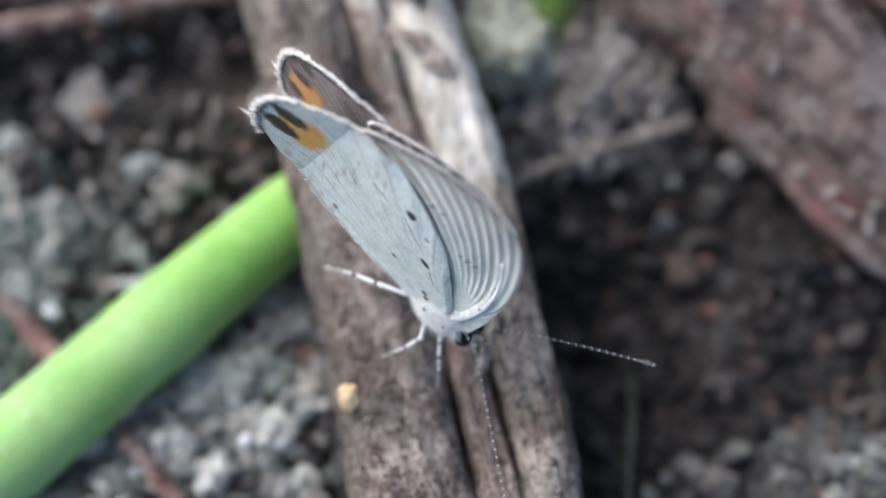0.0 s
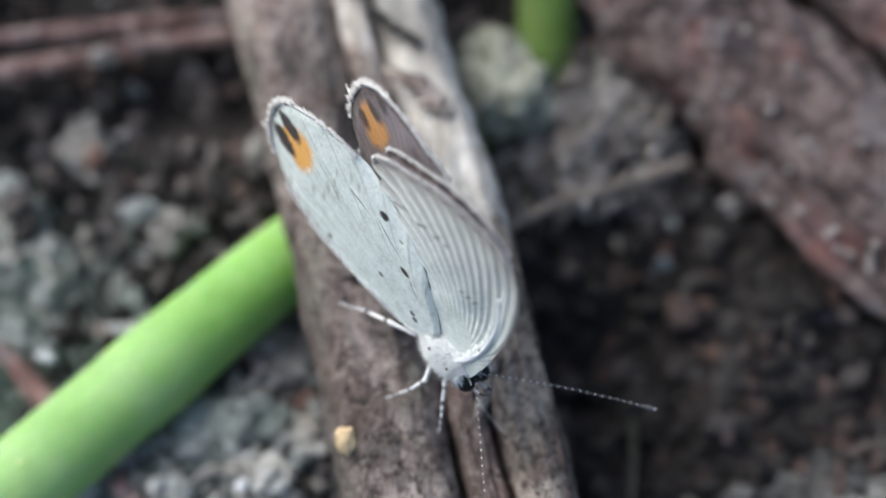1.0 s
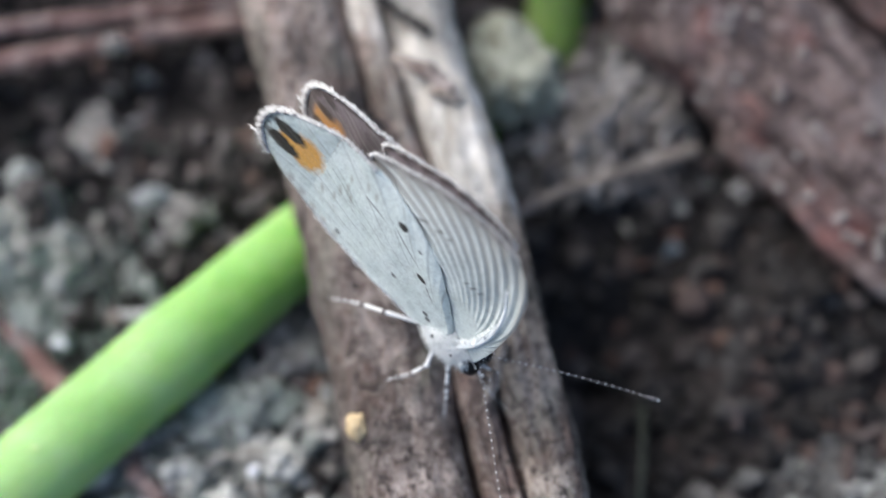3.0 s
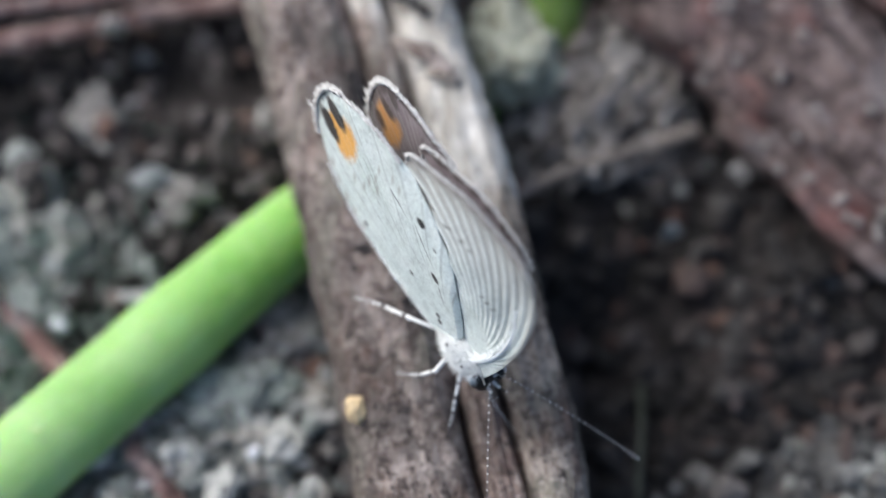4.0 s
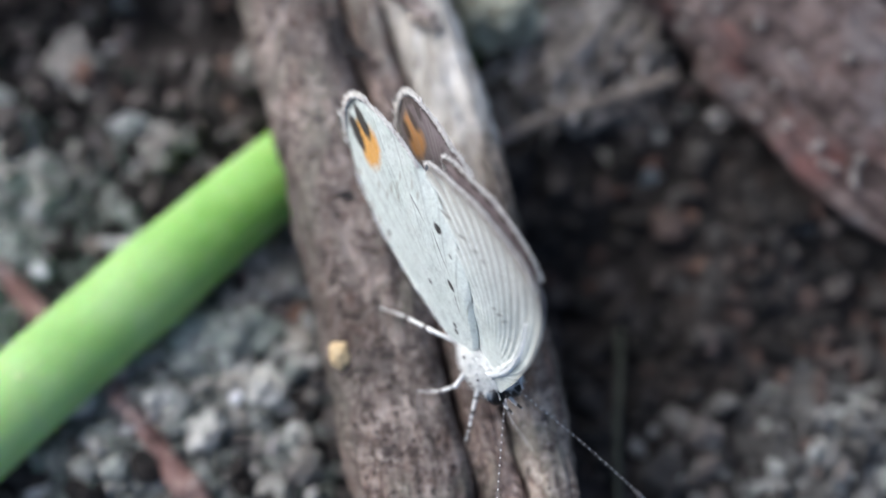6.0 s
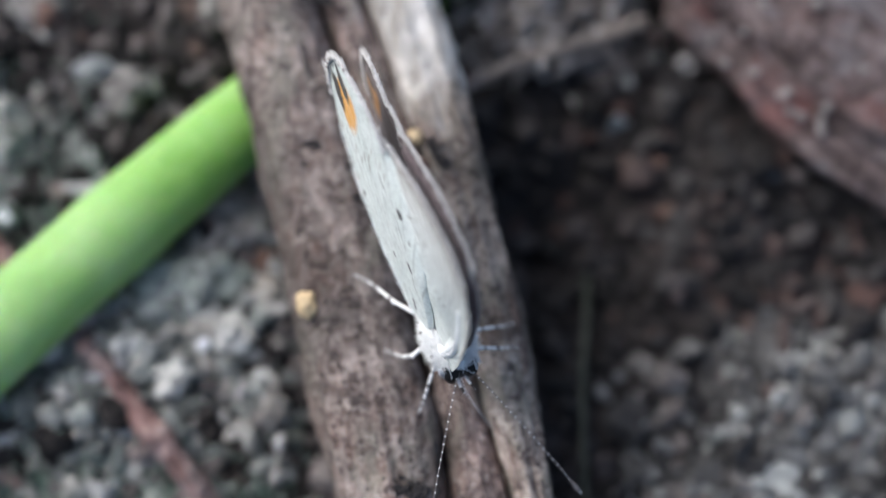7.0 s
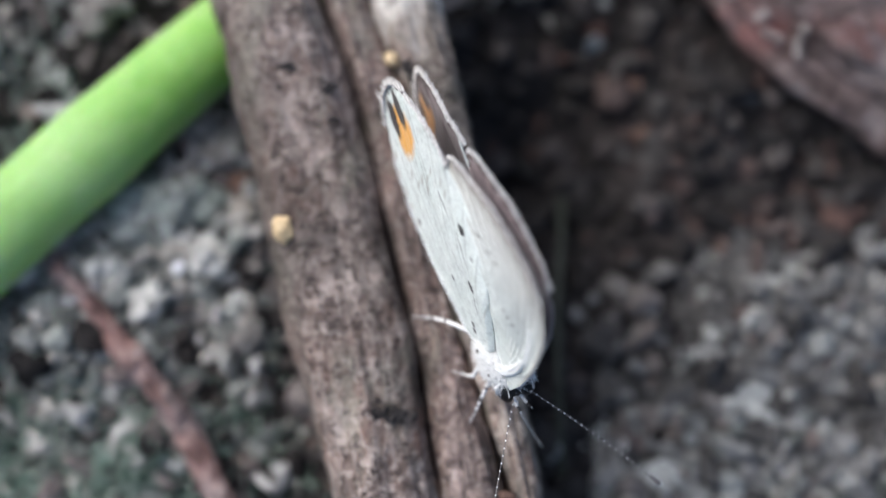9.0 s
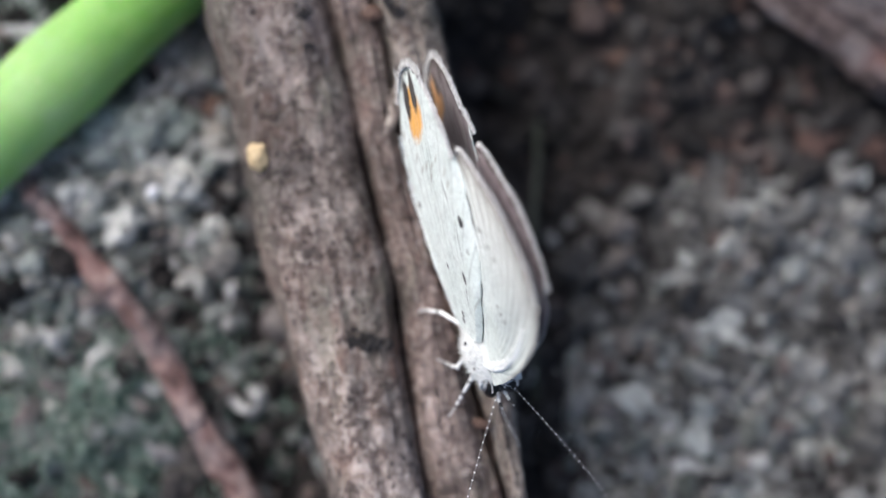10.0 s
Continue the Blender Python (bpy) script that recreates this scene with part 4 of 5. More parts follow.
# ---- the butterfly: x forward, y to its left, z up; origin in the thorax ----
HINGE = (-0.5, 0.0, 1.0)
FORE = ((1.0, 0.1), (1.45, 1.6), (1.55, 3.3), (1.5, 4.9), (1.1, 6.6), (0.2, 7.75), (-1.0, 8.1), (-2.4, 7.95), (-3.8, 7.6), (-5.0, 7.05), (-6.1, 6.5), (-6.65, 6.05), (-6.5, 5.6), (-5.0, 4.2), (-3.2, 2.4), (-1.2, 0.4))
HIND = ((-0.2, 0.8), (-1.1, 2.5), (-2.3, 3.9), (-3.8, 4.85), (-5.2, 5.4), (-6.6, 5.65), (-8.0, 5.4), (-9.2, 4.95), (-10.2, 4.35), (-10.9, 3.7), (-11.2, 2.8), (-11.05, 1.8), (-10.5, 0.95), (-9.5, 0.3), (-8.5, -0.1), (-7.0, -0.35), (-5.4, -0.3), (-3.6, -0.2), (-1.6, -0.05))
# distance from the middle plane at the root, and its growth towards the tip: right, left
ROOT_HIND, ROOT_FORE = {-1: (0.8, 0.066), 1: (0.4, 0.15)}, {-1: (0.43, 0.0156), 1: (-0.295, -0.02)}


TIP_X, TIPS = -8.3, []


def wing_y(hind, x, z, side):
    """Distance of the wing from the middle plane."""
    a, b = (ROOT_HIND if hind else ROOT_FORE)[side]
    if hind:
        return a + 0.3 * math.sin(math.pi * min(1, max(0, -x / 11.0))) + b * max(0.0, -x - 8) - 0.05 * max(0, z - 3)
    return a + 0.25 * math.sin(math.pi * min(1, max(0, z / 9.0))) + b * max(0, -x)


def pleat_phase(x, z):
    """Number of the forewing pleat at a place of its plan: curves that leave the root and bend back towards the outer margin."""
    dx, dz = 0.1 - x, z - 0.9
    r = math.hypot(dx, dz)
    return (math.degrees(math.atan2(dx, dz)) - 6.2 * (min(r, 9.0) - 7.1)) / 5.4


def closed_outline(pts, per):
    out = []
    n = len(pts)
    for i in range(n):
        a, b, c, d = (Vector((*pts[(i + k) % n], 0)) for k in (-1, 0, 1, 2))
        for k in range(per):
            t = k / per
            out.append(0.5 * (2 * b + (c - a) * t + (2 * a - 5 * b + 4 * c - d) * t * t + (3 * b - a - 3 * c + d) * t ** 3))
    return out


def build_wing(parent, hind, side):
    pts = HIND if hind else FORE
    base = Vector((-0.6, 0.9, 0)) if hind else Vector((0.1, 0.9, 0))
    rim = closed_outline(pts, 12 if hind else 18)
    n, levels, thick = len(rim), 20 if hind else 72, 0.035
    bm = bmesh.new()
    plan, fan, pleat = (bm.loops.layers.uv.new(k) for k in ("plan", "fan", "pleat"))
    info = {}
    folds = 15

    def drawn_back(p, s):
        """The left forewing is held a little behind and below the right one."""
        if hind or side < 0:
            return Vector((0, 0, 0))
        return Vector((-0.5, -0.6, 0)) * (min(1.0, max(0.0, (p.x + 4.0) / 5.0)) ** 1.5 * s * s)

    def place(j, i, inner):
        s = j / levels
        p = base.lerp(rim[i % n], s)
        v = i / n
        if not hind and 0.36 < v < 0.72:
            p = p + (rim[i % n] - base).normalized() * (0.1 * abs(math.cos(math.pi * pleat_phase(rim[i % n].x, rim[i % n].y))) - 0.05) * s ** 6
        p = p + drawn_back(p, s)
        y = wing_y(hind, p.x, p.y, side)
        lift = min(1.0, max(0.0, (s - 0.35) / 0.5)) * (1.0 if hind else min(1.0, 0.15 + max(0.0, (v - 0.16) / 0.18)))
        if hind:
            y += 0.018 * math.sin(2 * math.pi * folds * v) * lift * lift + 0.008 * math.sin(2 * math.pi * folds * 2.6 * v + 3 * s) * lift
        else:
            y += 0.09 * math.cos(2 * math.pi * pleat_phase(p.x, p.y)) * min(1.0, max(0.0, (s - 0.3) / 0.3)) * min(1.0, max(0.25, (v - 0.14) / 0.2))
        y += 0.06 * noise.noise(Vector((p.x * 0.8, p.y * 0.8, side * 3.0 + hind)))
        if hind and v < 0.3:
            y -= 0.22 * max(0.0, (s - 0.6) / 0.4) ** 2 * min(1.0, (0.3 - v) / 0.08)
        y -= thick if inner else 0
        w = bm.verts.new((p.x - HINGE[0], side * y, p.y - HINGE[2]))
        info[w] = (p.x / 20, p.y / 20, v, s, pleat_phase(p.x, p.y) / 40 + 0.5)
        return w

    sheets = []
    for inner in (False, True):
        mid = place(0, 0, inner)
        rows = [[place(j, i, inner) for i in range(n)] for j in range(1, levels + 1)]
        for i in range(n):
            f = bm.faces.new((mid, rows[0][i], rows[0][(i + 1) % n]))
            f.material_index = int(inner)
        for a, b in zip(rows, rows[1:]):
            for i in range(n):
                f = bm.faces.new((a[i], b[i], b[(i + 1) % n], a[(i + 1) % n]))
                f.material_index = int(inner)
        sheets.append(rows[-1])
    for i in range(n):
        bm.faces.new((sheets[0][i], sheets[1][i], sheets[1][(i + 1) % n], sheets[0][(i + 1) % n]))
    for f in bm.faces:
        for lp in f.loops:
            d = info[lp.vert]
            lp[plan].uv, lp[fan].uv, lp[pleat].uv = d[:2], d[2:4], (d[4], d[3])
    mats = (M_HW_UNDER, M_HW_UPPER) if hind else (M_FW_UNDER, M_FW_UPPER)
    fr, tip_bm = bmesh.new(), None
    if hind and side < 0:
        # the end of the right hindwing bends outwards: a piece of its own from TIP_X on
        tip_bm = bm.copy()
        for b, keep_rear in ((bm, False), (tip_bm, True)):
            bmesh.ops.bisect_plane(b, geom=b.verts[:] + b.edges[:] + b.faces[:], plane_co=(TIP_X - HINGE[0], 0, 0), plane_no=(1, 0, 0), clear_outer=keep_rear, clear_inner=not keep_rear)
        skin = tip_bm.faces.layers.int.new("skin")
        for f in tip_bm.faces:
            f[skin] = 1
    wing = part("hindwing" if hind else "forewing", bm, mats, parent,
                "pale wing with orange and black spots at the tip" if hind else "pale pleated wing with dark outer edge", HINGE)
    # scale fringe along the outer margin
    rng = random.Random(5 + hind + side)
    lo, hi = (int(0.26 * n), int(0.64 * n)) if hind else (int(0.33 * n), int(0.76 * n))
    centre = Vector((-6, 2.2, 0)) if hind else Vector((-2.5, 3.5, 0))
    for i in range(lo, hi):
        for _ in range(34 if hind else 12):
            p = rim[i].lerp(rim[(i + 1) % n], rng.random())
            p = p + drawn_back(p, 1.0)
            d = (p - centre).normalized()
            tangent = (rim[(i + 1) % n] - rim[i]).normalized()
            d = (d * 0.9 + tangent * 0.35).normalized()
            if d.dot(p - centre) < 0:
                d = -d
            ln = rng.uniform(0.16, 0.3) * ((1.25 if p.x < -10.1 else 0.5) if hind else 0.5)
            ln *= 0.55 + 0.75 * abs(math.sin(i * 0.55)) if hind else 1.0
            y = wing_y(hind, p.x, p.y, side) + rng.gauss(0, 0.03)
            q = p + d * ln
            blade(tip_bm if tip_bm and p.x < TIP_X else fr, (p.x - HINGE[0], side * y, p.y - HINGE[2]), (q.x - HINGE[0] + rng.gauss(0, 0.05), side * (y + rng.gauss(0.02, 0.05)), q.y - HINGE[2] + rng.gauss(0, 0.04)), 0.02 if hind else 0.016)
    if hind:
        for _ in range(8):
            blade(tip_bm or fr, (-11.0 - HINGE[0] + rng.gauss(0, 0.04), side * (wing_y(True, -11.0, 1.5, side) + rng.gauss(0, 0.02)), 1.7 - HINGE[2] + rng.gauss(0, 0.06)),
                  (-11.75 - HINGE[0] + rng.gauss(0, 0.08), side * (wing_y(True, -11.0, 1.5, side) + 0.12 + rng.gauss(0, 0.04)), 1.6 - HINGE[2] + rng.gauss(0, 0.06)), 0.035)
    part("fringe", fr, M_FRINGE, wing, "grey and white scale fringe")
    if tip_bm:
        for f in tip_bm.faces:
            if not f[skin]:
                f.material_index = 2
        bend = Vector((TIP_X - HINGE[0], side * wing_y(True, TIP_X, 2.6, side), 2.6 - HINGE[2]))
        bmesh.ops.translate(tip_bm, vec=-bend, verts=tip_bm.verts)
        TIPS.append((part("wing_tip", tip_bm, (*mats, M_FRINGE), wing, "bent wing tip with two black streaks in orange", bend), bend))
    if not hind:
        vein = spline([(x + (0.05 if side < 0 else -0.5) * min(1.0, z / 3.0) - HINGE[0], side * (wing_y(False, x, z, side) + 0.03), z - HINGE[2]) for x, z in ((0.0, 0.0), (0.75, 1.5), (1.0, 3.3), (0.85, 4.9), (0.3, 6.2))], 10)
        part("costal_vein", sweep(bmesh.new(), vein, lambda i, a: 0.19 * (1 - 0.8 * i / len(vein)) * (0.3 if i < 2 else 1), 10), M_FUR, wing, "thick white front vein")
        ridge = bmesh.new()
        for _ in range(420):
            c = vein[min(len(vein) - 1, int(abs(rng.gauss(0, 0.3)) * len(vein)))]
            p = c + Vector((rng.gauss(0, 0.06), side * rng.uniform(0.0, 0.14), rng.gauss(0, 0.06)))
            blade(ridge, p, p + Vector((rng.uniform(-0.42, -0.1), side * rng.uniform(0.0, 0.14), rng.uniform(0.0, 0.3))), 0.016)
        part("fur_ridge", ridge, M_FUR, wing, "white hair along the front vein")
    if hind:
        # soft hair along the inner margin
        hair = bmesh.new()
        for _ in range(1500):
            i = rng.randrange(int(0.78 * n), int(0.99 * n)) if rng.random() < 0.75 else rng.randrange(int(0.7 * n), int(0.8 * n))
            p = rim[i].lerp(rim[(i + 1) % n], rng.random())
            ln = rng.uniform(0.12, 0.5) * (1.0 if p.x > -5 else 0.5)
            y = wing_y(True, p.x, p.y, side) + rng.gauss(-0.03, 0.05)
            blade(hair, (p.x - HINGE[0], side * y, p.y - HINGE[2] + 0.06), (p.x - HINGE[0] - ln, side * (y + rng.gauss(0.0, 0.04)), p.y - HINGE[2] - rng.uniform(-0.1, 0.5) * ln), 0.011)
        part("hair", hair, M_FUR, wing, "soft white hair on the wing edge")
    return wing


def leg(parent, side, pts, r):
    base = Vector((pts[0][0], side * pts[0][1], pts[0][2]))
    joints = [Vector((x, side * y, z)) - base for x, y, z in pts]
    line = []
    for a, b in zip(joints, joints[1:]):
        line += [a.lerp(b, k / 8) for k in range(8)]
    line.append(joints[-1])
    n = len(line)

    def width(i, a):
        s = i / (n - 1)
        joint = 1.35 if i % 8 == 0 and i else 1.0
        return r * (1.25 - 0.85 * s) * joint * (1 + 0.06 * math.sin(i * 2.2 + a))

    bm = sweep(bmesh.new(), line, width, 8, 1.0, lambda i: 1 if i in (9, 15, 16, 19, 22, 23, 25, 26, 28, 30, 31) else 0)
    return part("leg", bm, (M_BAND, M_SMOKE), parent, "white leg with thin black bands", base)


def antenna(parent, side):
    base = Vector((1.6, side * 0.36, 0.35))
    low = 0.0 if side > 0 else -0.22
    pts = [(s, side * s * 0.62 * (1.05 - 0.012 * s), low * s - 0.012 * s * s) for s in (0, 1.4, 2.9, 4.5, 6.0)]
    line = spline(pts, 30)
    n = len(line)

    def r(i, a):
        s = i / (n - 1)
        club = 0.07 * math.exp(-((s - 0.95) / 0.045) ** 2)
        return (0.021 + club) * (0.45 if s > 0.995 else 1.0) * (1.25 if i % 5 == 0 else 0.95)

    bm = sweep(bmesh.new(), line, r, 8, 1.0, lambda i: 1 if i % 5 == 0 and i < n * 0.88 or i >= n - 3 else 0)
    return part("antenna", bm, (M_SMOKE, M_BAND), parent, "black antenna with white rings and a clubbed tip", base)


def build_butterfly():
    bfly = empty("butterfly")
    feelers = []
    rng = random.Random(21)
    body = bmesh.new()
    ball(body, (-0.05, 0, 0.15), (1.4, 0.88, 1.0), 3, 0.06, 2.0, 1)
    line = spline([(-0.9, 0, 0.1), (-2.6, 0, 0.05), (-4.6, 0, -0.1), (-6.3, 0, -0.25)], 8)
    sweep(body, line, lambda i, a: (0.62 + 0.12 * math.sin(i * 0.35) - 0.017 * i) * (1 + 0.05 * math.sin(i * 1.6)) * (0.5 if i in (0, len(line) - 1) else 1), 16)
    part("body", body, M_BODY, bfly, "grey-white furry thorax and abdomen")
    head = ball(bmesh.new(), (1.1, 0, -0.1), (0.45, 0.52, 0.5), 3, 0.08, 3.0, 2)
    head = part("head", head, M_DARK, bfly, "dark head with white-rimmed eyes")
    for side in (-1, 1):
        part("eye", ball(bmesh.new(), (1.18, side * 0.4, -0.14), (0.5, 0.36, 0.56), 3), M_EYE, head, "glossy black compound eye")
        pal = spline([(1.4, side * 0.16, -0.4), (1.8, side * 0.2, -0.3), (2.2, side * 0.24, 0.0)], 8)
        part("palp", sweep(bmesh.new(), pal, lambda i, a: 0.09 * (1 - 0.6 * i / 16), 8, 1.0, lambda i: 0 if i < 11 else 1), (M_BAND, M_DARK), head, "white scaly palp with dark tip")
        rim = bmesh.new()
        for k in range(46):
            a = math.pi * (0.25 + 1.3 * k / 45)
            c = Vector((1.16 + 0.5 * math.cos(a), side * 0.52, -0.12 + 0.56 * math.sin(a)))
            blade(rim, c, c + Vector((0.14 * math.cos(a) - 0.03, side * 0.06, 0.14 * math.sin(a))), 0.035)
        part("eye_rim", rim, M_FUR, head, "white scales round the eye")
        feelers.append(antenna(bfly, side))
    fur = bmesh.new()
    for _ in range(9000):
        n = Vector((rng.gauss(0, 1), rng.gauss(0, 1), rng.gauss(0, 1))).normalized()
        p = Vector((-0.05 + 1.4 * n.x, 0.9 * n.y, 0.12 + 1.02 * n.z))
        d = (n * 0.7 + Vector((-0.8 + rng.gauss(0, 0.2), rng.gauss(0, 0.2), -0.3 + rng.gauss(0, 0.25)))).normalized()
        blade(fur, p, p + d * rng.uniform(0.2, 0.6), 0.017)
    for _ in range(260):
        y = rng.uniform(-0.5, 0.5)
        p = Vector((0.8 + rng.uniform(-0.1, 0.2), y, 0.55 - 0.4 * y * y))
        blade(fur, p, p + Vector((rng.uniform(0.1, 0.35), rng.gauss(0, 0.08), rng.uniform(0.05, 0.3))), 0.028)
    part("fur", fur, M_FUR, bfly, "white fur on the thorax")
    for x, y, z, r in ((0.45, -0.96, 0.3, 0.06), (-0.6, -1.02, 0.35, 0.06)):
        part("dark_speck", ball(bmesh.new(), (x, y, z), (r * 1.3, r * 0.8, r * 0.7), 2, 0.3, 3.0, x), M_DARK, bfly, "black scale tuft beside the wing root")
    for side in (-1, 1):
        tuft = bmesh.new()
        for _ in range(60):
            p = Vector((0.95 + rng.gauss(0, 0.06), side * (0.72 + rng.gauss(0, 0.06)), 0.05 + rng.gauss(0, 0.1)))
            blade(tuft, p, p + Vector((rng.uniform(0.15, 0.4), side * rng.uniform(0.0, 0.12), rng.uniform(-0.15, 0.1))), 0.022)
        part("cheek_tuft", tuft, M_FUR, head, "white tuft of scales behind the eye")
    prob = spline([(1.5, 0.0, -0.45), (2.0, 0.15, -1.3), (2.7, 0.5, -2.1), (3.6, 0.9, -2.75)], 10)
    part("proboscis", sweep(bmesh.new(), prob, lambda i, a: 0.02 * (1 - 0.5 * i / 30), 6), M_BAND, bfly, "thin pale proboscis")
    # left legs stretched out, right legs drawn closer
    farlegs = [leg(bfly, 1, [(0.35, 0.5, -0.5), (0.6, 1.3, -0.75), (0.75, 2.1, -1.4), (0.8, 2.8, -2.0), (0.85, 3.3, -2.5)], 0.08), leg(bfly, 1, [(-0.3, 0.75, -0.6), (-0.15, 1.5, -0.75), (-0.1, 2.4, -1.4), (-0.1, 3.0, -2.0), (-0.2, 3.5, -2.45)], 0.08)]
    leg(bfly, 1, [(-1.5, 0.65, -0.45), (-2.3, 1.4, -0.7), (-3.2, 2.1, -1.4), (-3.8, 2.6, -2.0), (-4.3, 3.0, -2.5)], 0.08)
    foreleg = leg(bfly, -1, [(0.35, 0.5, -0.5), (0.7, 0.72, -1.05), (1.2, 1.0, -1.7), (1.7, 1.25, -2.35), (2.05, 1.5, -2.85)], 0.085)
    midleg = leg(bfly, -1, [(-0.3, 0.75, -0.6), (0.0, 1.3, -1.2), (-0.25, 1.6, -2.2), (-0.55, 1.85, -2.75), (-0.85, 2.2, -3.1)], 0.085)
    hindleg = leg(bfly, -1, [(-1.5, 0.65, -0.45), (-2.4, 1.3, -0.7), (-3.55, 1.6, -1.75), (-4.1, 1.75, -2.4), (-4.75, 2.1, -3.0)], 0.085)
    fore = [build_wing(bfly, False, s) for s in (-1, 1)]
    hind = [build_wing(bfly, True, s) for s in (-1, 1)]
    tagged(bfly, "small pale butterfly with orange-spotted closed wings walking on the dry stalk", "butterfly")
    return bfly, fore, hind, feelers[1], midleg, hindleg, foreleg, farlegs


build_ground()
build_litter()
build_stones()
build_stalk()
build_rods()
build_leaf_bits()
build_bits()
BUTTERFLY, FOREWINGS, HINDWINGS, FEELER, MIDLEG, HINDLEG, FORELEG, FARLEGS = build_butterfly()

# seconds; x y z in mm and roll, pitch, yaw of the body; swing of both hindwings; their slide in mm; their lean
BODY_ROWS = [
    (0.0, 0.19, 14.82, 11.46, -17.8, 10.3, -44.2, 9.9, 3.5, 0.47, -0.19, 2.6, 4.0),
    (0.5, 0.36, 14.78, 11.47, -18.7, 7.5, -47.2, -0.6, 7.7, -0.07, 0.49, 0.9, 3.6),
    (1.0, 0.55, 14.66, 11.49, -18.3, 4.9, -51.8, -3.7, 17.3, -0.53, 0.75, 0.2, 3.7),
    (1.5, 0.52, 14.65, 11.47, -17.3, 4.3, -53.1, 4.4, 11.5, -0.07, 0.07, 1.5, 3.6),
    (2.0, 0.34, 14.79, 11.43, -17.1, 7.3, -47.5, 13.6, 7.6, 0.29, -0.44, 2.3, 3.7),
    (2.5, 0.24, 14.81, 11.48, -17.9, 9.9, -44.1, 7.4, 0.9, 0.40, 0.21, 2.5, 3.6),
    (2.7, 0.25, 14.88, 11.46, -17.6, 10.1, -45.1, 3.4, -0.3, 0.32, 0.26, 1.5, 3.2),
    (3.8, 0.61, 13.88, 11.34, -19.2, 4.4, -55.0, 2.5, 13.8, -0.28, 0.53, 0.9, 2.0),
    (4.0, 0.91, 13.58, 11.31, -17.5, 6.0, -57.6, 0.3, 5.9, -0.18, 0.60, 1.5, 1.7),
    (4.5, 0.98, 13.11, 11.27, -14.1, 5.9, -58.6, 2.1, 3.6, -0.12, 0.39, 1.4, 2.2),
    (5.0, 1.60, 12.24, 11.24, -11.8, 4.5, -57.9, 2.8, -2.3, -0.15, -0.07, 1.4, 2.5),
    (5.5, 2.33, 11.77, 11.24, -15.3, 2.2, -56.0, -1.4, 2.2, -0.23, 0.33, 0.2, 2.1),
    (5.7, 2.36, 11.32, 11.21, -16.9, 0.3, -58.1, -2.4, 6.9, -0.37, 0.76, 0.6, 1.2),
    (6.8, 1.85, 9.93, 11.35, -8.7, -1.7, -67.3, 7.4, -4.3, -0.02, -0.38, 0.6, 4.4),
    (7.0, 1.90, 9.65, 11.55, -7.4, -3.1, -68.8, 7.7, -3.0, -0.23, -0.32, 0.5, 4.5),
    (7.5, 2.93, 8.09, 11.54, -4.9, -3.6, -71.7, 2.4, -8.0, -0.02, -0.43, -0.1, 5.0),
    (8.0, 3.32, 7.96, 11.48, -7.4, -3.1, -65.8, 13.2, -13.3, 0.24, -0.31, 2.5, 5.1),
    (8.5, 3.74, 7.22, 11.51, -8.5, -5.1, -68.1, 1.1, -7.6, 0.13, -0.29, 0.9, 4.5),
    (9.0, 4.96, 5.90, 11.40, -10.7, -6.2, -68.9, 0.2, -5.9, -0.03, -0.37, 0.2, 3.8),
    (9.5, 5.03, 5.05, 11.39, -13.7, -8.1, -69.3, 3.5, -6.4, -0.08, -0.64, 0.9, 3.4),
    (10.0, 5.37, 3.33, 11.24, -12.5, -8.8, -74.1, 1.8, -6.0, -0.15, -0.54, 1.8, 2.8),
]


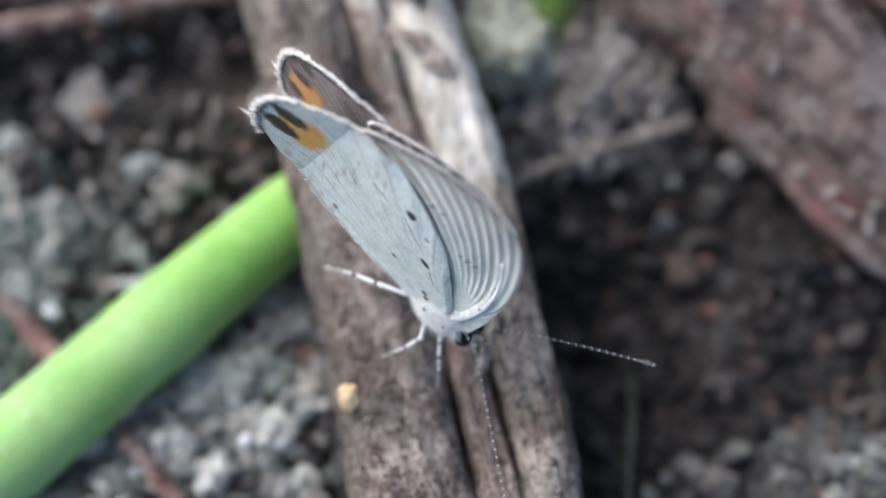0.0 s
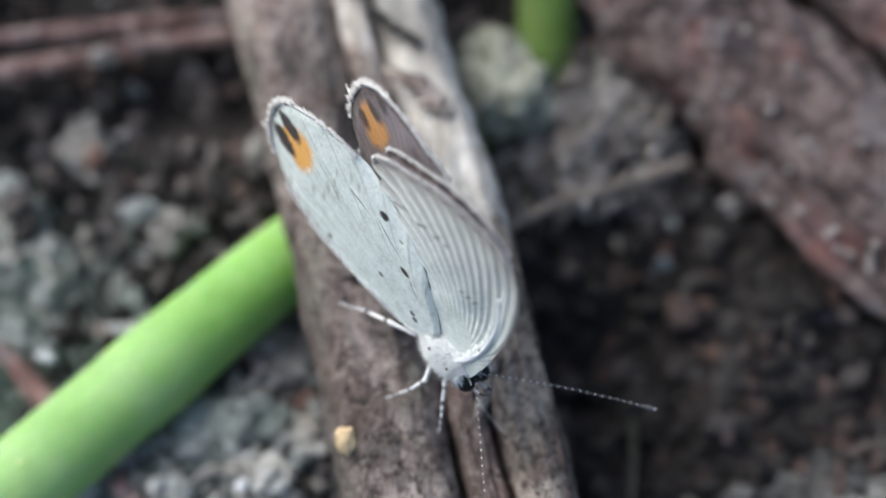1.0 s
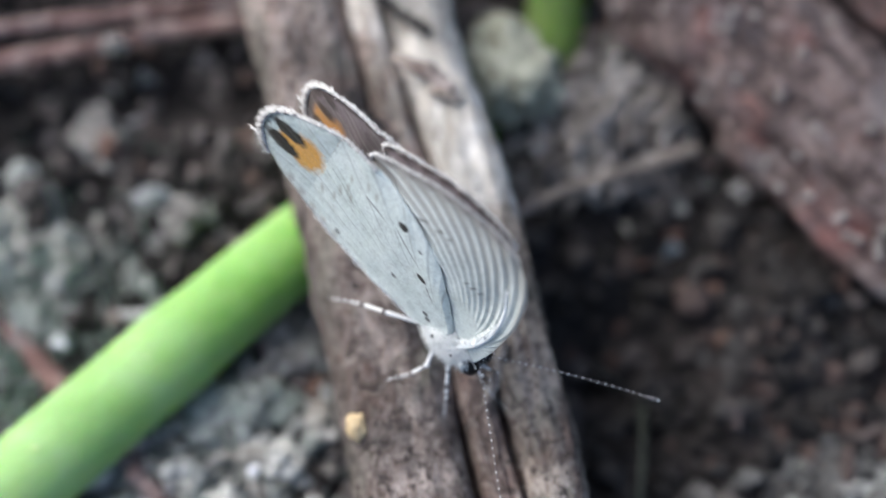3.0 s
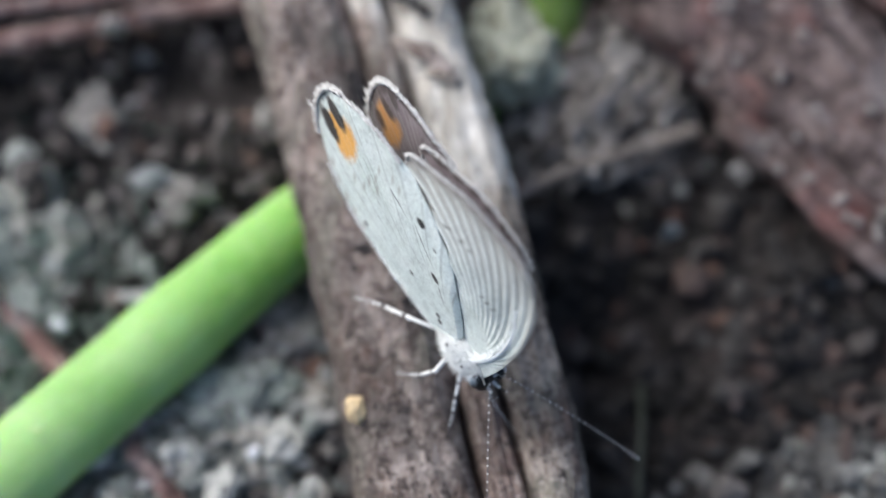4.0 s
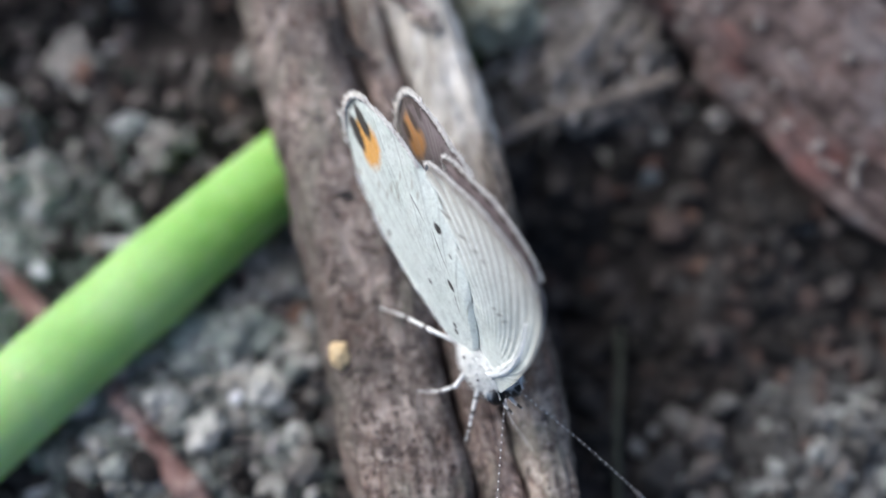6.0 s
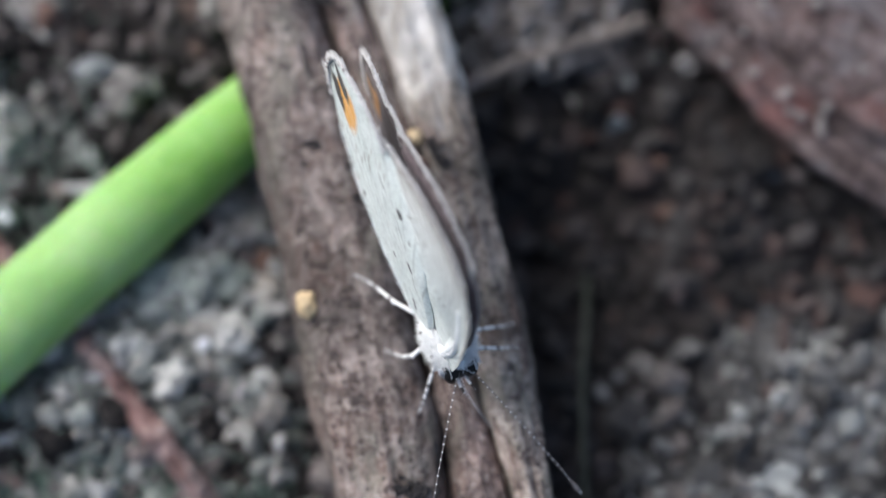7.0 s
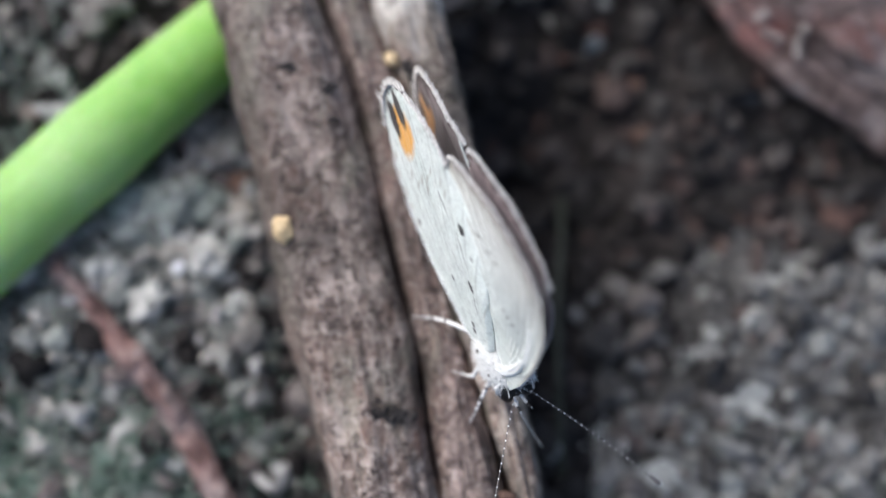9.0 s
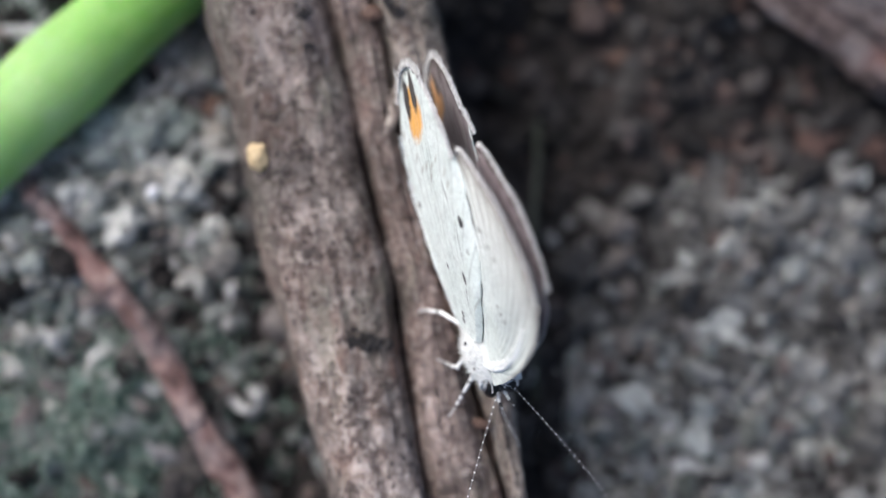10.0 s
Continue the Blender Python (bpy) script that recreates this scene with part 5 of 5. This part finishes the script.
def motions():
    walk(BUTTERFLY, [(r[0], pose(r[1] * MM, r[2] * MM, r[3] * MM, r[4], r[5], r[6])) for r in BODY_ROWS])
    # the hindwings shuffle against each other
    for k, wing in enumerate(HINDWINGS):
        walk(wing, [(r[0], pose((HINGE[0] + r[9 + k]) * MM, HINGE[1] * MM, HINGE[2] * MM, r[11 + k], r[7 + k], 0)) for r in BODY_ROWS])
    # the end of the right hindwing curls outwards at times
    for tip, bend in TIPS:
        walk(tip, [(t, pose(*(bend * MM), 0, 0, a)) for t, a in ((0, 18), (0.5, 3), (1.0, -5), (1.5, 1), (2.0, 14), (2.5, 16), (2.7, 14), (3.8, -2), (4.5, -4), (5.0, -2), (5.5, -4), (6.8, 0), (7.5, -2), (8.0, 3), (8.5, -2), (9.5, 0), (10.0, -4))])
    # the forewings part a little as it walks: seconds, lean of the right and of the left one
    leans = ((0.0, -1.0, -0.6), (0.5, -0.4, -0.6), (1.0, 0.0, -0.9), (2.7, -0.5, -2.0), (4.0, 0.0, -1.6), (5.7, 0.4, -1.6), (7.0, 0.4, -1.8), (8.0, 0.4, -2.0), (10.0, 0.5, -2.4))
    for k, wing in enumerate(FOREWINGS):
        walk(wing, [(r[0], pose(HINGE[0] * MM, HINGE[1] * MM, HINGE[2] * MM, r[1 + k], 0, 0)) for r in leans])
    # the left antenna is held high at first and sinks later
    walk(FEELER, [(t, pose(1.6 * MM, 0.36 * MM, 0.35 * MM, 0, ry, rz)) for t, ry, rz in ((0, -23, -4), (0.5, -18, 2), (1, -9, 11), (1.5, -10, 9), (2, -14, 4), (2.5, -20, -2), (2.7, -20, -1), (3.8, 9, 2), (5.0, 10, -2), (5.7, 12, -3), (7, 24, -8), (7.5, 27, -9), (8, 18, -3), (8.5, 21, -8), (9, 15, 6), (9.5, 24, 3), (10, 14, -3))])

    # the right hind leg is drawn in as the butterfly walks on
    walk(HINDLEG, [(t, pose(-1.5 * MM, -0.65 * MM, -0.45 * MM, 0, ry, rz)) for t, ry, rz in ((0, 0, -14), (2.7, 0, -9), (3.8, 0, -3), (5.0, 0, 0), (5.7, 0, -3), (7, 0, 0), (8, 0, 0), (8.6, -10, -2), (9, -22, -8), (10, -30, -16))])
    # the left legs are stretched out while it crosses the groove, then set back under the wings
    for k, ob in enumerate(FARLEGS):
        at = ((0.35, 0.5, -0.5), (-0.3, 0.75, -0.6))[k]
        walk(ob, [(t, pose(*(v * MM for v in at), 0, 0, a)) for t, a in ((0, 45), (5.7, 40), (6.8, 0), (8.0, 5), (8.5, 25), (9.0, 50), (10.0, 55))])
    # the right fore leg reaches out at first and is drawn in later
    walk(FORELEG, [(t, pose(0.35 * MM, -0.5 * MM, -0.5 * MM, 0, ry, rz)) for t, ry, rz in ((0, 0, 0), (5.7, 0, 0), (6.8, 0, -8), (7.0, 0, -8), (7.5, 14, 6), (8.5, 14, 6), (9.0, 12, 0), (10, 6, -6))])
    # the right middle leg steps once
    walk(MIDLEG, [(t, pose(-0.3 * MM, -0.75 * MM, -0.6 * MM, rx, 0, rz)) for t, rx, rz in ((0, 0, 12), (2.7, 0, 8), (3.8, 0, -8), (4.5, 0, -18), (5.0, 0, -42), (5.4, 0, -12), (5.7, 0, 4), (6.8, 0, -16), (7.5, 0, -8), (8.5, 0, -12), (9, 20, 0), (10, 20, -5))])


motions()
